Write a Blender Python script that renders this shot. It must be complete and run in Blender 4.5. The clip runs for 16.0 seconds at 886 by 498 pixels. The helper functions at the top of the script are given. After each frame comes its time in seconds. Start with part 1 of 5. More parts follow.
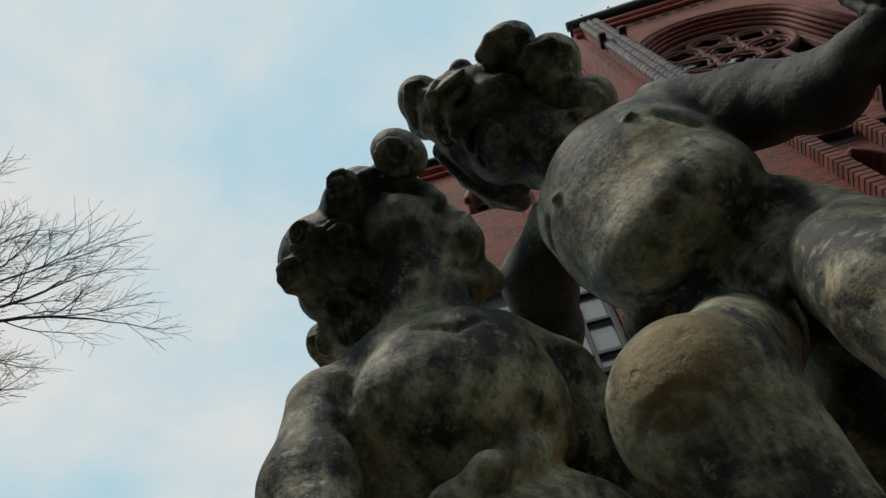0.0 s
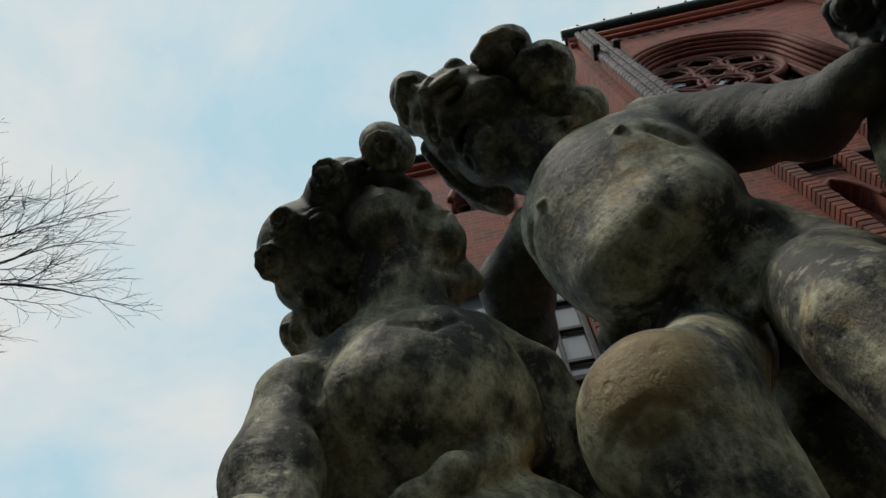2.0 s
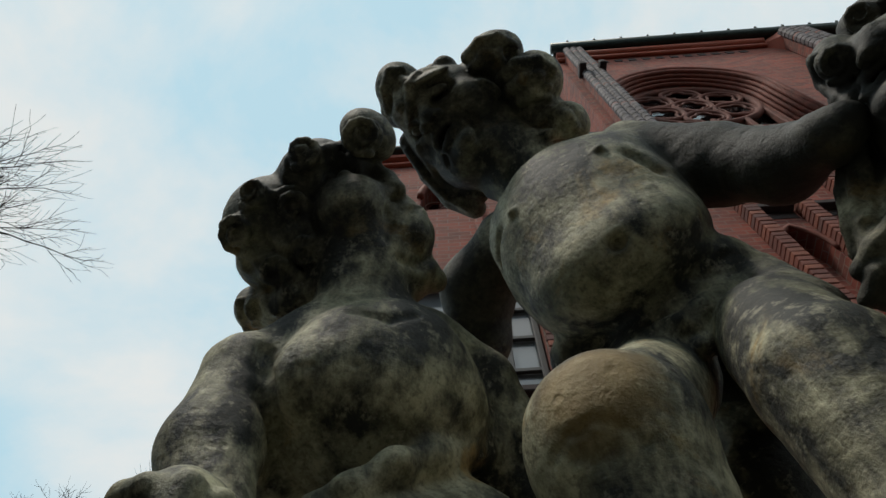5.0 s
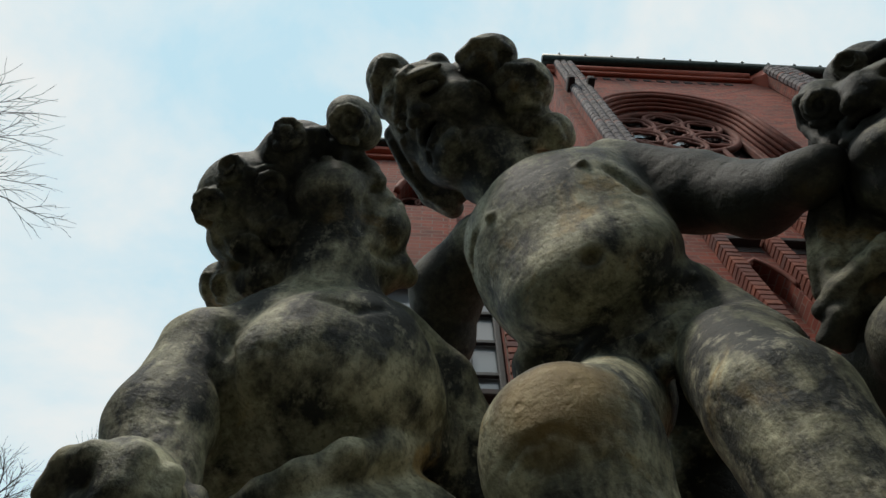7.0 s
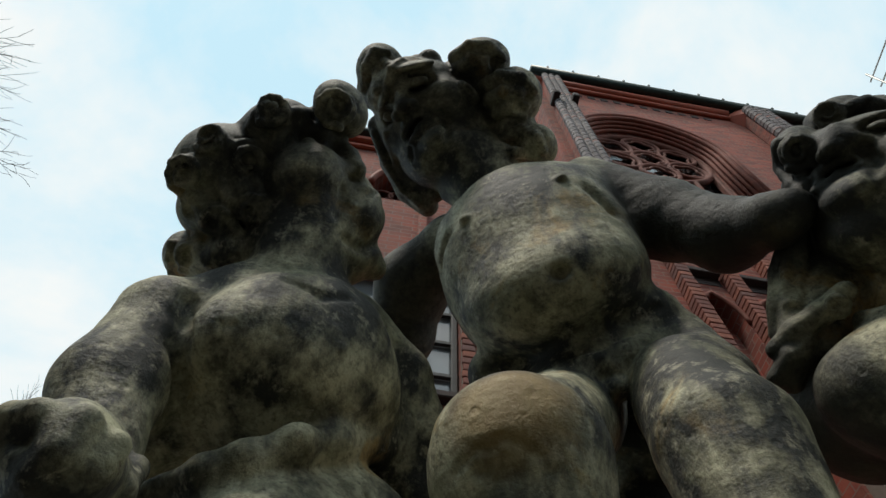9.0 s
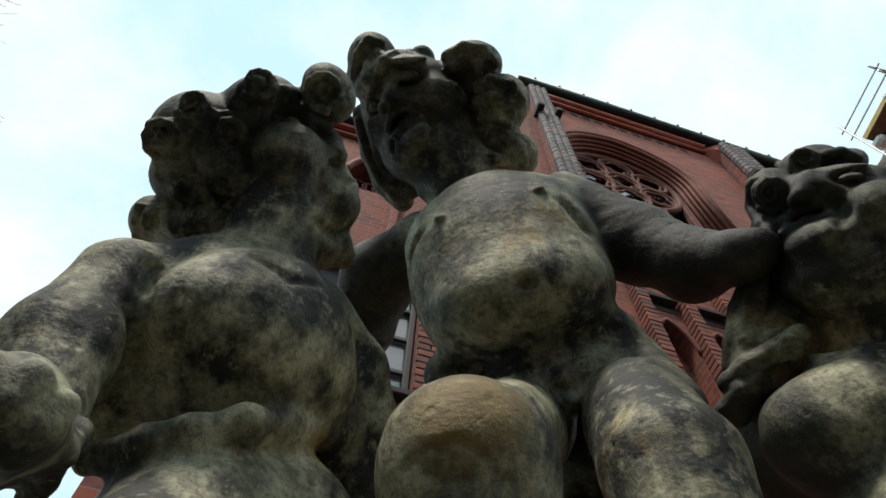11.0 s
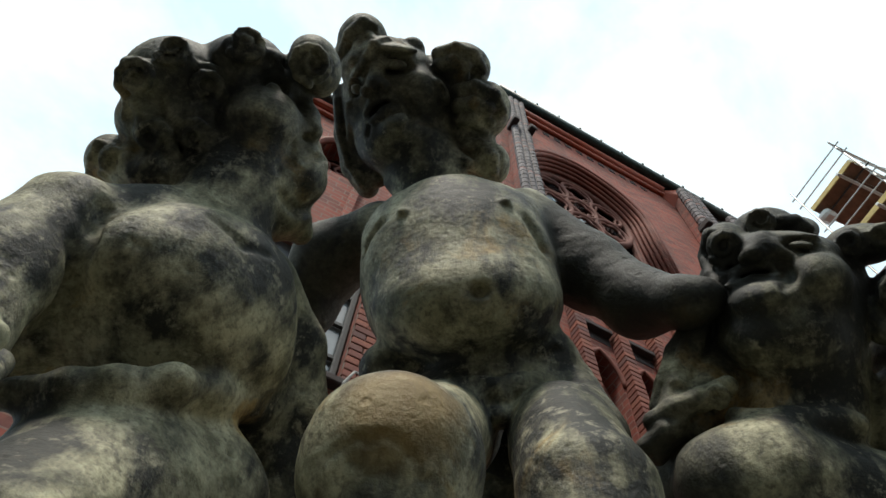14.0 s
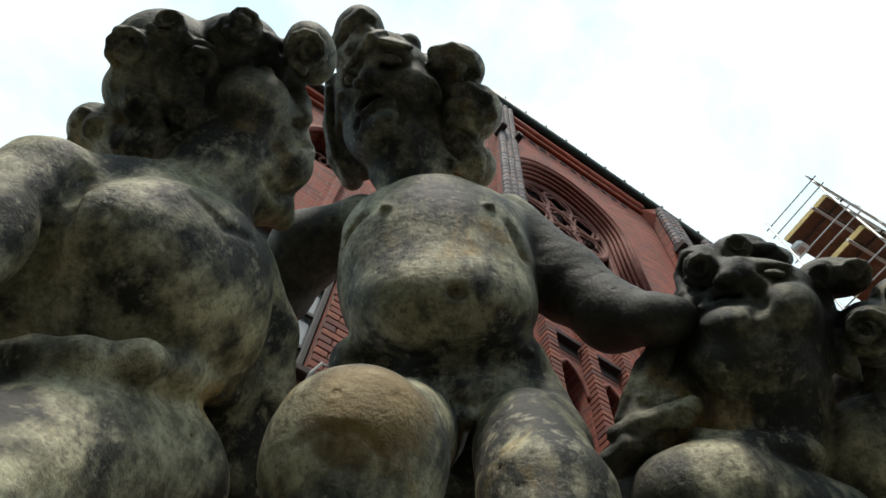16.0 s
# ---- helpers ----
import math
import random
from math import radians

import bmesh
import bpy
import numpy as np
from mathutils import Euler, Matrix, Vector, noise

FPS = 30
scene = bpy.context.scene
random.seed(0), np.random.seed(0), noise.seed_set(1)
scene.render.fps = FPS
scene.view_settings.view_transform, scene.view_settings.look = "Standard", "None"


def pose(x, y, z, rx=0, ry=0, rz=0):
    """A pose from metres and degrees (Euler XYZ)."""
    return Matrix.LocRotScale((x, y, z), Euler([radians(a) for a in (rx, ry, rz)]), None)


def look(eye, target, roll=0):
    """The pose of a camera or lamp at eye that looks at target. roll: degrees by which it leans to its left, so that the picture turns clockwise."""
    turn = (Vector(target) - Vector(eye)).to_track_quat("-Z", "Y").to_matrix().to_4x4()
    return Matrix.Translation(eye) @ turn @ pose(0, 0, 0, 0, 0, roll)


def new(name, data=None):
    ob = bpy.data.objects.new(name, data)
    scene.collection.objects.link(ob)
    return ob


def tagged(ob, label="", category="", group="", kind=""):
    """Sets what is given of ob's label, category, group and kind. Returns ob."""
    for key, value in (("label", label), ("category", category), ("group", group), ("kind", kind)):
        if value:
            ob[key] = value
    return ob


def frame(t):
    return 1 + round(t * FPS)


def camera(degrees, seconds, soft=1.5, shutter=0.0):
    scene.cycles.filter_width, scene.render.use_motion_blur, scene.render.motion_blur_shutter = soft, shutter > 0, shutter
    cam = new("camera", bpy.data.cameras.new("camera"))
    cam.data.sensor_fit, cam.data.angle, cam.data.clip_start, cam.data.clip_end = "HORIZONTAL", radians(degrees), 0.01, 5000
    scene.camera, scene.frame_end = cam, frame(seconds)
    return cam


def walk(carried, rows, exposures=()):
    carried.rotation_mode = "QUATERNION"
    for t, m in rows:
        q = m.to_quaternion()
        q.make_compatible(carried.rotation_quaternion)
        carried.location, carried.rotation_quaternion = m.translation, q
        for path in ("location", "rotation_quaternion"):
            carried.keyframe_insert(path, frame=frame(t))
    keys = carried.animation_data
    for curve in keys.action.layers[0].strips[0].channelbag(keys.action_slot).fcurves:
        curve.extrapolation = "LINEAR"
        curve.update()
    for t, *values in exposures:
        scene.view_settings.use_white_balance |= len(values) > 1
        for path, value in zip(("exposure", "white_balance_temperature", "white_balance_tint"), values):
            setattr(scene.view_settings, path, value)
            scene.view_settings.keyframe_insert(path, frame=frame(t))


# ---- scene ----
EYE = 1.6
cam = camera(66.3, 16.0, soft=1.5)
# seconds, place from the first eye, turn in degrees
ROWS = [
    (0.0, 0.0000, 0.0000, 0.0000, 153.73, 1.37, 45.09),
    (0.5, -0.0011, -0.0003, 0.0016, 153.67, 1.31, 43.94),
    (1.0, -0.0018, -0.0004, 0.0019, 153.60, 1.18, 42.70),
    (1.5, -0.0028, -0.0006, 0.0021, 153.57, 1.10, 41.54),
    (2.0, -0.0040, -0.0017, 0.0028, 153.49, 1.03, 40.39),
    (2.5, -0.0054, -0.0015, 0.0027, 153.48, 0.96, 39.19),
    (3.0, -0.0061, -0.0026, 0.0029, 153.39, 0.86, 37.86),
    (3.5, -0.0067, -0.0038, 0.0030, 153.28, 0.76, 36.53),
    (4.0, -0.0077, -0.0042, 0.0030, 153.23, 0.68, 35.17),
    (6.5, -0.0149, -0.0069, 0.0050, 152.97, 0.06, 27.37),
    (7.0, -0.0168, -0.0070, 0.0057, 152.94, -0.10, 25.62),
    (7.5, -0.0185, -0.0077, 0.0057, 152.92, -0.20, 24.21),
    (8.0, -0.0211, -0.0084, 0.0056, 152.87, -0.36, 22.08),
    (8.5, -0.0232, -0.0092, 0.0063, 152.83, -0.56, 19.83),
    (9.0, -0.0248, -0.0096, 0.0065, 152.86, -0.72, 18.15),
    (11.5, -0.0347, -0.0117, 0.0067, 152.87, -1.52, 8.80),
    (12.0, -0.0369, -0.0119, 0.0069, 152.89, -1.66, 6.99),
    (12.5, -0.0387, -0.0127, 0.0069, 152.89, -1.82, 5.17),
    (13.0, -0.0404, -0.0122, 0.0071, 152.93, -2.00, 3.29),
    (13.5, -0.0430, -0.0126, 0.0080, 152.92, -2.17, 1.34),
    (14.0, -0.0444, -0.0125, 0.0081, 152.98, -2.34, -0.35),
    (14.5, -0.0460, -0.0130, 0.0081, 153.01, -2.48, -1.91),
    (15.0, -0.0471, -0.0125, 0.0079, 153.09, -2.60, -3.17),
    (15.5, -0.0482, -0.0116, 0.0076, 153.15, -2.70, -4.31),
    (16.0, -0.0497, -0.0113, 0.0072, 153.21, -2.81, -5.55),
]
walk(cam, [(t, pose(x, y, EYE + z, rx, ry, rz)) for t, x, y, z, rx, ry, rz in ROWS],
     exposures=[(0.0, -0.58), (4.0, -0.48), (9.0, -0.18), (12.5, 0.14), (16.0, 0.26)])

# ---- world, sun, exposure ----
SUN_AZ, SUN_EL = radians(196), radians(64)
world = bpy.data.worlds.new("sky")
scene.world = world
world.use_nodes = True
wt = world.node_tree
wt.nodes.clear()


def wn(kind, **kw):
    n = wt.nodes.new(kind)
    for k, v in kw.items():
        n.inputs[k].default_value = v
    return n


w_out = wn("ShaderNodeOutputWorld")
w_bg = wn("ShaderNodeBackground", Strength=0.1)
w_veil = wn("ShaderNodeMix")
w_veil.data_type = "RGBA"
w_veil.inputs["Factor"].default_value = 0.92
w_veil.inputs["B"].default_value = (7.0, 10.1, 11.5, 1)
w_sky = wn("ShaderNodeTexSky")
w_sky.sky_type = "NISHITA"
w_sky.sun_disc = False
w_sky.sun_elevation, w_sky.sun_rotation = SUN_EL, SUN_AZ
w_sky.dust_density, w_sky.air_density, w_sky.ozone_density = 2.5, 1.0, 1.0
w_co = wn("ShaderNodeTexCoord")
w_map = wn("ShaderNodeMapping", Scale=(1.0, 1.0, 1.6))
w_n1 = wn("ShaderNodeTexNoise", Scale=2.6, Detail=9.0, Roughness=0.58, Distortion=0.25)
w_n2 = wn("ShaderNodeTexNoise", Scale=8.0, Detail=6.0, Roughness=0.6)
w_dot = wn("ShaderNodeVectorMath")
w_dot.operation = "DOT_PRODUCT"
w_dot.inputs[1].default_value = (0.87, 0.22, 0.35)
w_add = wn("ShaderNodeMath")
w_add.operation = "MULTIPLY_ADD"
w_add.inputs[1].default_value = 0.10
w_add2 = wn("ShaderNodeMath")
w_add2.operation = "MULTIPLY_ADD"
w_add2.inputs[1].default_value = 0.16
w_ramp = wn("ShaderNodeValToRGB")
w_ramp.color_ramp.elements[0].position, w_ramp.color_ramp.elements[1].position = 0.48, 0.82
w_ramp.color_ramp.elements[0].color, w_ramp.color_ramp.elements[1].color = (0.0, 0.0, 0.0, 1), (1, 1, 1, 1)
w_mix = wn("ShaderNodeMix")
w_mix.data_type = "RGBA"
w_mix.inputs["B"].default_value = (11.2, 11.1, 10.7, 1)
w_l = wt.links.new
w_l(w_co.outputs["Generated"], w_map.inputs["Vector"])
w_l(w_map.outputs[0], w_n1.inputs["Vector"])
w_l(w_map.outputs[0], w_n2.inputs["Vector"])
w_l(w_co.outputs["Generated"], w_dot.inputs[0])
w_l(w_dot.outputs["Value"], w_add.inputs[0])
w_l(w_n1.outputs[0], w_add.inputs[2])
w_l(w_n2.outputs[0], w_add2.inputs[0])
w_l(w_add.outputs[0], w_add2.inputs[2])
w_sum = w_add2.outputs[0]
# heaps of cloud low in the west, over the roof and towards the sun
for centre, edge, gain in (((-0.62, -0.05, 0.78), 0.80, 0.03), ((-0.70, 0.03, 0.71), 0.986, 0.16), ((-0.66, 0.26, 0.70), 0.989, 0.16), ((-0.62, 0.10, 0.78), 0.985, 0.08), ((0.44, 0.12, 0.89), 0.965, 0.02), ((0.30, 0.36, 0.88), 0.985, 0.02), ((-0.20, -0.12, 0.97), 0.985, 0.07)):
    d = wn("ShaderNodeVectorMath")
    d.operation = "DOT_PRODUCT"
    d.inputs[1].default_value = Vector(centre).normalized()
    near = wn("ShaderNodeMapRange")
    near.interpolation_type = "SMOOTHSTEP"
    near.inputs["From Min"].default_value, near.inputs["From Max"].default_value = edge, 1.0
    near.inputs["To Max"].default_value = gain
    plus = wn("ShaderNodeMath")
    w_l(w_co.outputs["Generated"], d.inputs[0])
    w_l(d.outputs["Value"], near.inputs["Value"])
    w_l(near.outputs[0], plus.inputs[0])
    w_l(w_sum, plus.inputs[1])
    w_sum = plus.outputs[0]
w_l(w_sum, w_ramp.inputs[0])
w_l(w_ramp.outputs[0], w_mix.inputs["Factor"])
w_l(w_sky.outputs[0], w_veil.inputs["A"])
w_l(w_veil.outputs["Result"], w_mix.inputs["A"])
w_l(w_mix.outputs["Result"], w_bg.inputs["Color"])
w_l(w_bg.outputs[0], w_out.inputs[0])

sun = new("sun", bpy.data.lights.new("sun", "SUN"))
sun.data.energy, sun.data.angle, sun.data.color = 2.7, radians(9), (1.0, 0.93, 0.82)
sun.matrix_world = look((0, 0, 30), (-math.sin(SUN_AZ) * 30, -math.cos(SUN_AZ) * 30, 30 - 30 * math.tan(SUN_EL)))

# ---- materials ----
class Mat:
    """A node material with short helpers."""

    def __init__(self, name, rough=0.8, metal=0.0):
        self.m = bpy.data.materials.new(name)
        self.m.use_nodes = True
        self.t = self.m.node_tree
        self.b = self.t.nodes["Principled BSDF"]
        self.b.inputs["Roughness"].default_value = rough
        self.b.inputs["Metallic"].default_value = metal
        self.co = self.t.nodes.new("ShaderNodeTexCoord").outputs["Object"]

    def n(self, kind, **kw):
        node = self.t.nodes.new(kind)
        for k, v in kw.items():
            node.inputs[k].default_value = v
        return node

    def link(self, a, b):
        self.t.links.new(a, b)

    def noise(self, scale, detail=5, rough=0.6, stretch=None, dist=0.0):
        node = self.n("ShaderNodeTexNoise", Scale=scale, Detail=detail, Roughness=rough, Distortion=dist)
        src = self.co
        if stretch:
            mp = self.n("ShaderNodeMapping", Scale=stretch)
            self.link(src, mp.inputs[0])
            src = mp.outputs[0]
        self.link(src, node.inputs["Vector"])
        return node.outputs[0]

    def ramp(self, fac, stops):
        node = self.n("ShaderNodeValToRGB")
        e = node.color_ramp.elements
        while len(e) < len(stops):
            e.new(0.5)
        for el, (p, c) in zip(e, stops):
            el.position = p
            el.color = (c, c, c, 1) if isinstance(c, (int, float)) else (*c, 1)
        self.link(fac, node.inputs[0])
        return node.outputs[0]

    def mix(self, fac, a, b, mode="MIX"):
        node = self.n("ShaderNodeMix")
        node.data_type, node.blend_type = "RGBA", mode
        for sock, v in (("Factor", fac), ("A", a), ("B", b)):
            if isinstance(v, tuple):
                node.inputs[sock].default_value = (*v, 1)
            elif isinstance(v, (int, float)):
                node.inputs[sock].default_value = v
            else:
                self.link(v, node.inputs[sock])
        return node.outputs["Result"]

    def colour(self, c):
        self.link(c, self.b.inputs["Base Color"])

    def bump(self, *layers):
        prev = None
        for h, strength, dist in layers:
            node = self.n("ShaderNodeBump", Strength=strength, Distance=dist)
            self.link(h, node.inputs["Height"])
            if prev:
                self.link(prev, node.inputs["Normal"])
            prev = node.outputs[0]
        self.link(prev, self.b.inputs["Normal"])


def sandstone():
    m = Mat("weathered_sandstone", 0.7)
    big = m.noise(5.0, 7, 0.66, dist=0.5)
    mid = m.noise(19, 7, 0.7)
    streak = m.noise(10, 6, 0.66, (1.5, 1.5, 0.4))
    fine = m.noise(130, 5, 0.65)
    base = m.mix(m.ramp(mid, [(0.36, 0.0), (0.62, 1.0)]), (0.135, 0.13, 0.075), (0.58, 0.55, 0.37))
    ochre = m.noise(7.3, 6, 0.6, dist=0.8)
    base = m.mix(m.ramp(ochre, [(0.60, 0.0), (0.68, 0.75)]), base, (0.40, 0.25, 0.07))
    green = m.mix(m.ramp(m.noise(3.4, 4), [(0.45, 0.0), (0.62, 0.55)]), base, (0.125, 0.14, 0.07))
    crust = m.ramp(m.mix(0.45, big, streak), [(0.45, 1.0), (0.55, 0.0)])
    col = m.mix(crust, green, (0.016, 0.018, 0.014))
    col = m.mix(m.ramp(fine, [(0.30, 0.7), (0.5, 0.0)]), col, (0.05, 0.042, 0.03))
    col = m.mix(m.ramp(m.noise(45, 5, 0.7), [(0.56, 0.0), (0.68, 0.6)]), col, (0.46, 0.43, 0.31))
    # black soot crust on heads and outstretched arm, ochre break on the bent knee
    # same tone paints shade between middle and right figures and on the right back
    soot_shade = (0.013, 0.014, 0.011)
    # far arm and navel are darkened as well
    for centre, r0, r1, tone, amount in (((-0.20, 0.46, 3.25), 0.17, 0.29, soot_shade, 0.78), ((-0.45, 0.33, 2.76), 0.17, 0.26, soot_shade, 0.78), ((0.48, 0.57, 2.62), 0.17, 0.26, soot_shade, 0.76),
                                         ((0.15, 0.60, 2.80), 0.10, 0.18, soot_shade, 0.9), ((0.24, 0.60, 2.65), 0.11, 0.18, soot_shade, 0.9), ((0.31, 0.55, 2.56), 0.08, 0.14, soot_shade, 0.85), ((-0.023, 0.50, 2.475), 0.008, 0.026, soot_shade, 0.8), ((-0.36, 0.68, 2.87), 0.12, 0.20, soot_shade, 0.85), ((0.20, 0.78, 2.30), 0.16, 0.24, soot_shade, 0.9), ((0.74, 0.80, 2.50), 0.12, 0.20, soot_shade, 0.9), ((-0.10, 0.385, 2.085), 0.035, 0.075, (0.36, 0.235, 0.075), 0.6)):
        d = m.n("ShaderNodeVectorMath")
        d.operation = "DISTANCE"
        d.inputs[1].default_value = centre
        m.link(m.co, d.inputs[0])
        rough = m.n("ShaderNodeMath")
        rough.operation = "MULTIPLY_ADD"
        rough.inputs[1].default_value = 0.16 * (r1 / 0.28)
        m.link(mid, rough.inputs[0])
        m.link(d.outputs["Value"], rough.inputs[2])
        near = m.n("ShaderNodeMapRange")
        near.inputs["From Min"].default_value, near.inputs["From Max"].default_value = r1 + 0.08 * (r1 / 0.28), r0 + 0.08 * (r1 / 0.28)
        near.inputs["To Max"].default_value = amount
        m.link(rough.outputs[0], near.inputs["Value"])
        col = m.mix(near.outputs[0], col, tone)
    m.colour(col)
    pits = m.n("ShaderNodeTexVoronoi", Scale=34.0)
    m.link(m.co, pits.inputs["Vector"])
    pit = m.ramp(pits.outputs["Distance"], [(0.10, 0.0), (0.22, 1.0)])
    keep = m.ramp(m.noise(11, 3), [(0.50, 0.0), (0.6, 1.0)])
    pit = m.mix(keep, (1.0, 1.0, 1.0), pit)
    m.bump((mid, 0.5, 0.012), (fine, 0.35, 0.003), (pit, 0.3, 0.005))
    return m.m


def brickwork(name, c1, c2, mortar, sx=0.26, sz=0.09, rough=0.85):
    m = Mat(name, rough)
    sep = m.n("ShaderNodeSeparateXYZ")
    m.link(m.co, sep.inputs[0])
    s = m.n("ShaderNodeMath")
    s.operation = "ADD"
    m.link(sep.outputs[0], s.inputs[0])
    m.link(sep.outputs[1], s.inputs[1])
    cmb = m.n("ShaderNodeCombineXYZ")
    m.link(s.outputs[0], cmb.inputs[0])
    m.link(sep.outputs[2], cmb.inputs[1])
    br = m.n("ShaderNodeTexBrick", Scale=1.0)
    br.inputs["Brick Width"].default_value, br.inputs["Row Height"].default_value = sx, sz
    br.inputs["Mortar Size"].default_value, br.inputs["Mortar Smooth"].default_value = 0.007, 0.2
    br.inputs["Color1"].default_value, br.inputs["Color2"].default_value = (*c1, 1), (*c2, 1)
    br.inputs["Mortar"].default_value = (*mortar, 1)
    m.link(cmb.outputs[0], br.inputs["Vector"])
    dirt = m.ramp(m.noise(0.9, 6, 0.65, (1, 1, 0.5)), [(0.4, 0.0), (0.72, 0.65)])
    col = m.mix(dirt, br.outputs["Color"], (0.07, 0.045, 0.04))
    col = m.mix(m.ramp(m.noise(14, 4), [(0.4, 0.0), (0.75, 0.4)]), col, (0.34, 0.12, 0.07))
    m.colour(col)
    m.bump((br.outputs["Fac"], -0.6, 0.012), (m.noise(60, 4), 0.3, 0.004))
    return m.m


def plain(name, c, rough=0.7, metal=0.0, var=0.35, scale=8.0, dark=None):
    m = Mat(name, rough, metal)
    d = dark or tuple(x * (1 - var) for x in c)
    m.colour(m.mix(m.ramp(m.noise(scale, 6, 0.65), [(0.32, 0.0), (0.68, 1.0)]), d, c))
    m.bump((m.noise(scale * 9, 4), 0.25, 0.004))
    return m.m


def single_brick():
    m = Mat("single_brick", 0.85)
    info = m.n("ShaderNodeObjectInfo")
    c = m.ramp(info.outputs["Random"], [(0.0, (0.15, 0.05, 0.038)), (0.4, (0.23, 0.070, 0.047)), (0.75, (0.29, 0.095, 0.058)), (1.0, (0.12, 0.055, 0.05))])
    m.colour(m.mix(m.ramp(m.noise(22, 6), [(0.45, 0.0), (0.75, 0.6)]), c, (0.12, 0.05, 0.04)))
    m.bump((m.noise(70, 5), 0.5, 0.005))
    return m.m


def glazed():
    m = Mat("glazed_brick", 0.75)
    isl = m.n("ShaderNodeNewGeometry").outputs["Random Per Island"]
    c = m.ramp(isl, [(0.0, (0.06, 0.05, 0.055)), (0.5, (0.12, 0.10, 0.108)), (0.85, (0.18, 0.155, 0.16)), (1.0, (0.25, 0.07, 0.045))])
    m.colour(m.mix(m.ramp(m.noise(25, 5), [(0.4, 0.0), (0.7, 0.6)]), c, (0.09, 0.075, 0.075)))
    m.bump((m.noise(40, 4), 0.3, 0.005))
    return m.m


def glass(name, tint, rough=0.05):
    m = Mat(name, rough)
    m.b.inputs["Base Color"].default_value = (*tint, 1)
    m.b.inputs["Specular IOR Level"].default_value = 0.9
    m.b.inputs["Coat Weight"].default_value = 0.6
    m.bump((m.noise(3.0, 2), 0.12, 0.01))
    return m.m


STONE = sandstone()
BRICK = brickwork("red_brickwork", (0.36, 0.066, 0.038), (0.15, 0.034, 0.027), (0.25, 0.16, 0.13))
BRICK_ONE = single_brick()
MORTAR = plain("lime_mortar", (0.22, 0.17, 0.14), 0.9)
GLAZED = glazed()
MOULD = plain("moulded_brick", (0.25, 0.062, 0.036), 0.75, var=0.45, scale=6)
# dark brick parts, and the painted shade of the slits over the lancets
DARKBRICK_SLITSHADE = plain("dark_brick_and_slit_shade", (0.05, 0.034, 0.032), 0.85, var=0.4)
TERRACOTTA = plain("red_tile_moulding", (0.42, 0.075, 0.03), 0.6, var=0.3, scale=4)
COPPER = plain("patinated_gutter", (0.05, 0.066, 0.058), 0.45, 0.5, var=0.5)
TILE = plain("roof_tile", (0.13, 0.07, 0.055), 0.8)
TRACERY = plain("tracery_brick", (0.20, 0.062, 0.042), 0.8, var=0.5, scale=5)
LEADED = glass("leaded_glass", (0.012, 0.014, 0.018), 0.2)
PANE = glass("window_glass", (0.20, 0.22, 0.235), 0.06)
FRAME = plain("dark_window_frame", (0.04, 0.035, 0.032), 0.5)
WHITE = plain("white_painted_metal", (0.72, 0.71, 0.68), 0.5, var=0.12)
BARK = plain("bark", (0.03, 0.024, 0.02), 0.9, var=0.5, scale=3)
PLANK = plain("scaffold_plank", (0.26, 0.135, 0.08), 0.8, var=0.5, scale=3)
STEEL = plain("galvanised_tube", (0.52, 0.50, 0.47), 0.45, 0.7, var=0.25)
YELLOW = plain("yellow_board", (0.55, 0.40, 0.13), 0.7, var=0.3)
FOIL = plain("white_foil", (0.78, 0.77, 0.75), 0.5, var=0.1)
BLOCKER = plain("dark_grey_blocker", (0.07, 0.063, 0.056), 0.9, var=0.3, scale=0.6)
PAVING = plain("paving", (0.045, 0.042, 0.038), 0.9, var=0.3, scale=1.5)

# ---- helpers of this scene ----
def part(name, bm, material, parent=None, label="", smooth=False):
    """Links a bmesh as one mesh object under a thing."""
    me = bpy.data.meshes.new(name)
    bm.normal_update()
    bm.to_mesh(me)
    bm.free()
    if smooth:
        me.polygons.foreach_set("use_smooth", [True] * len(me.polygons))
    me.materials.append(material)
    ob = new(name, me)
    if parent:
        ob.parent = parent
    if label:
        tagged(ob, label)
    return ob


def empty(name, m, label, category, kind=""):
    ob = new(name)
    ob.matrix_world = m
    return tagged(ob, label, category, kind=kind)


def box(bm, x0, x1, y0, y1, z0, z1, bevel=0.0):
    r = bmesh.ops.create_cube(bm, size=1)
    vs = r["verts"]
    bmesh.ops.scale(bm, vec=(x1 - x0, y1 - y0, z1 - z0), verts=vs)
    bmesh.ops.translate(bm, vec=((x0 + x1) / 2, (y0 + y1) / 2, (z0 + z1) / 2), verts=vs)
    if bevel:
        es = list({e for v in vs for e in v.link_edges})
        bmesh.ops.bevel(bm, geom=es, offset=bevel, segments=1, affect="EDGES")
    return bm


def boxes(*dims, bevel=0.0):
    bm = bmesh.new()
    for d in dims:
        box(bm, *d, bevel=bevel)
    return bm


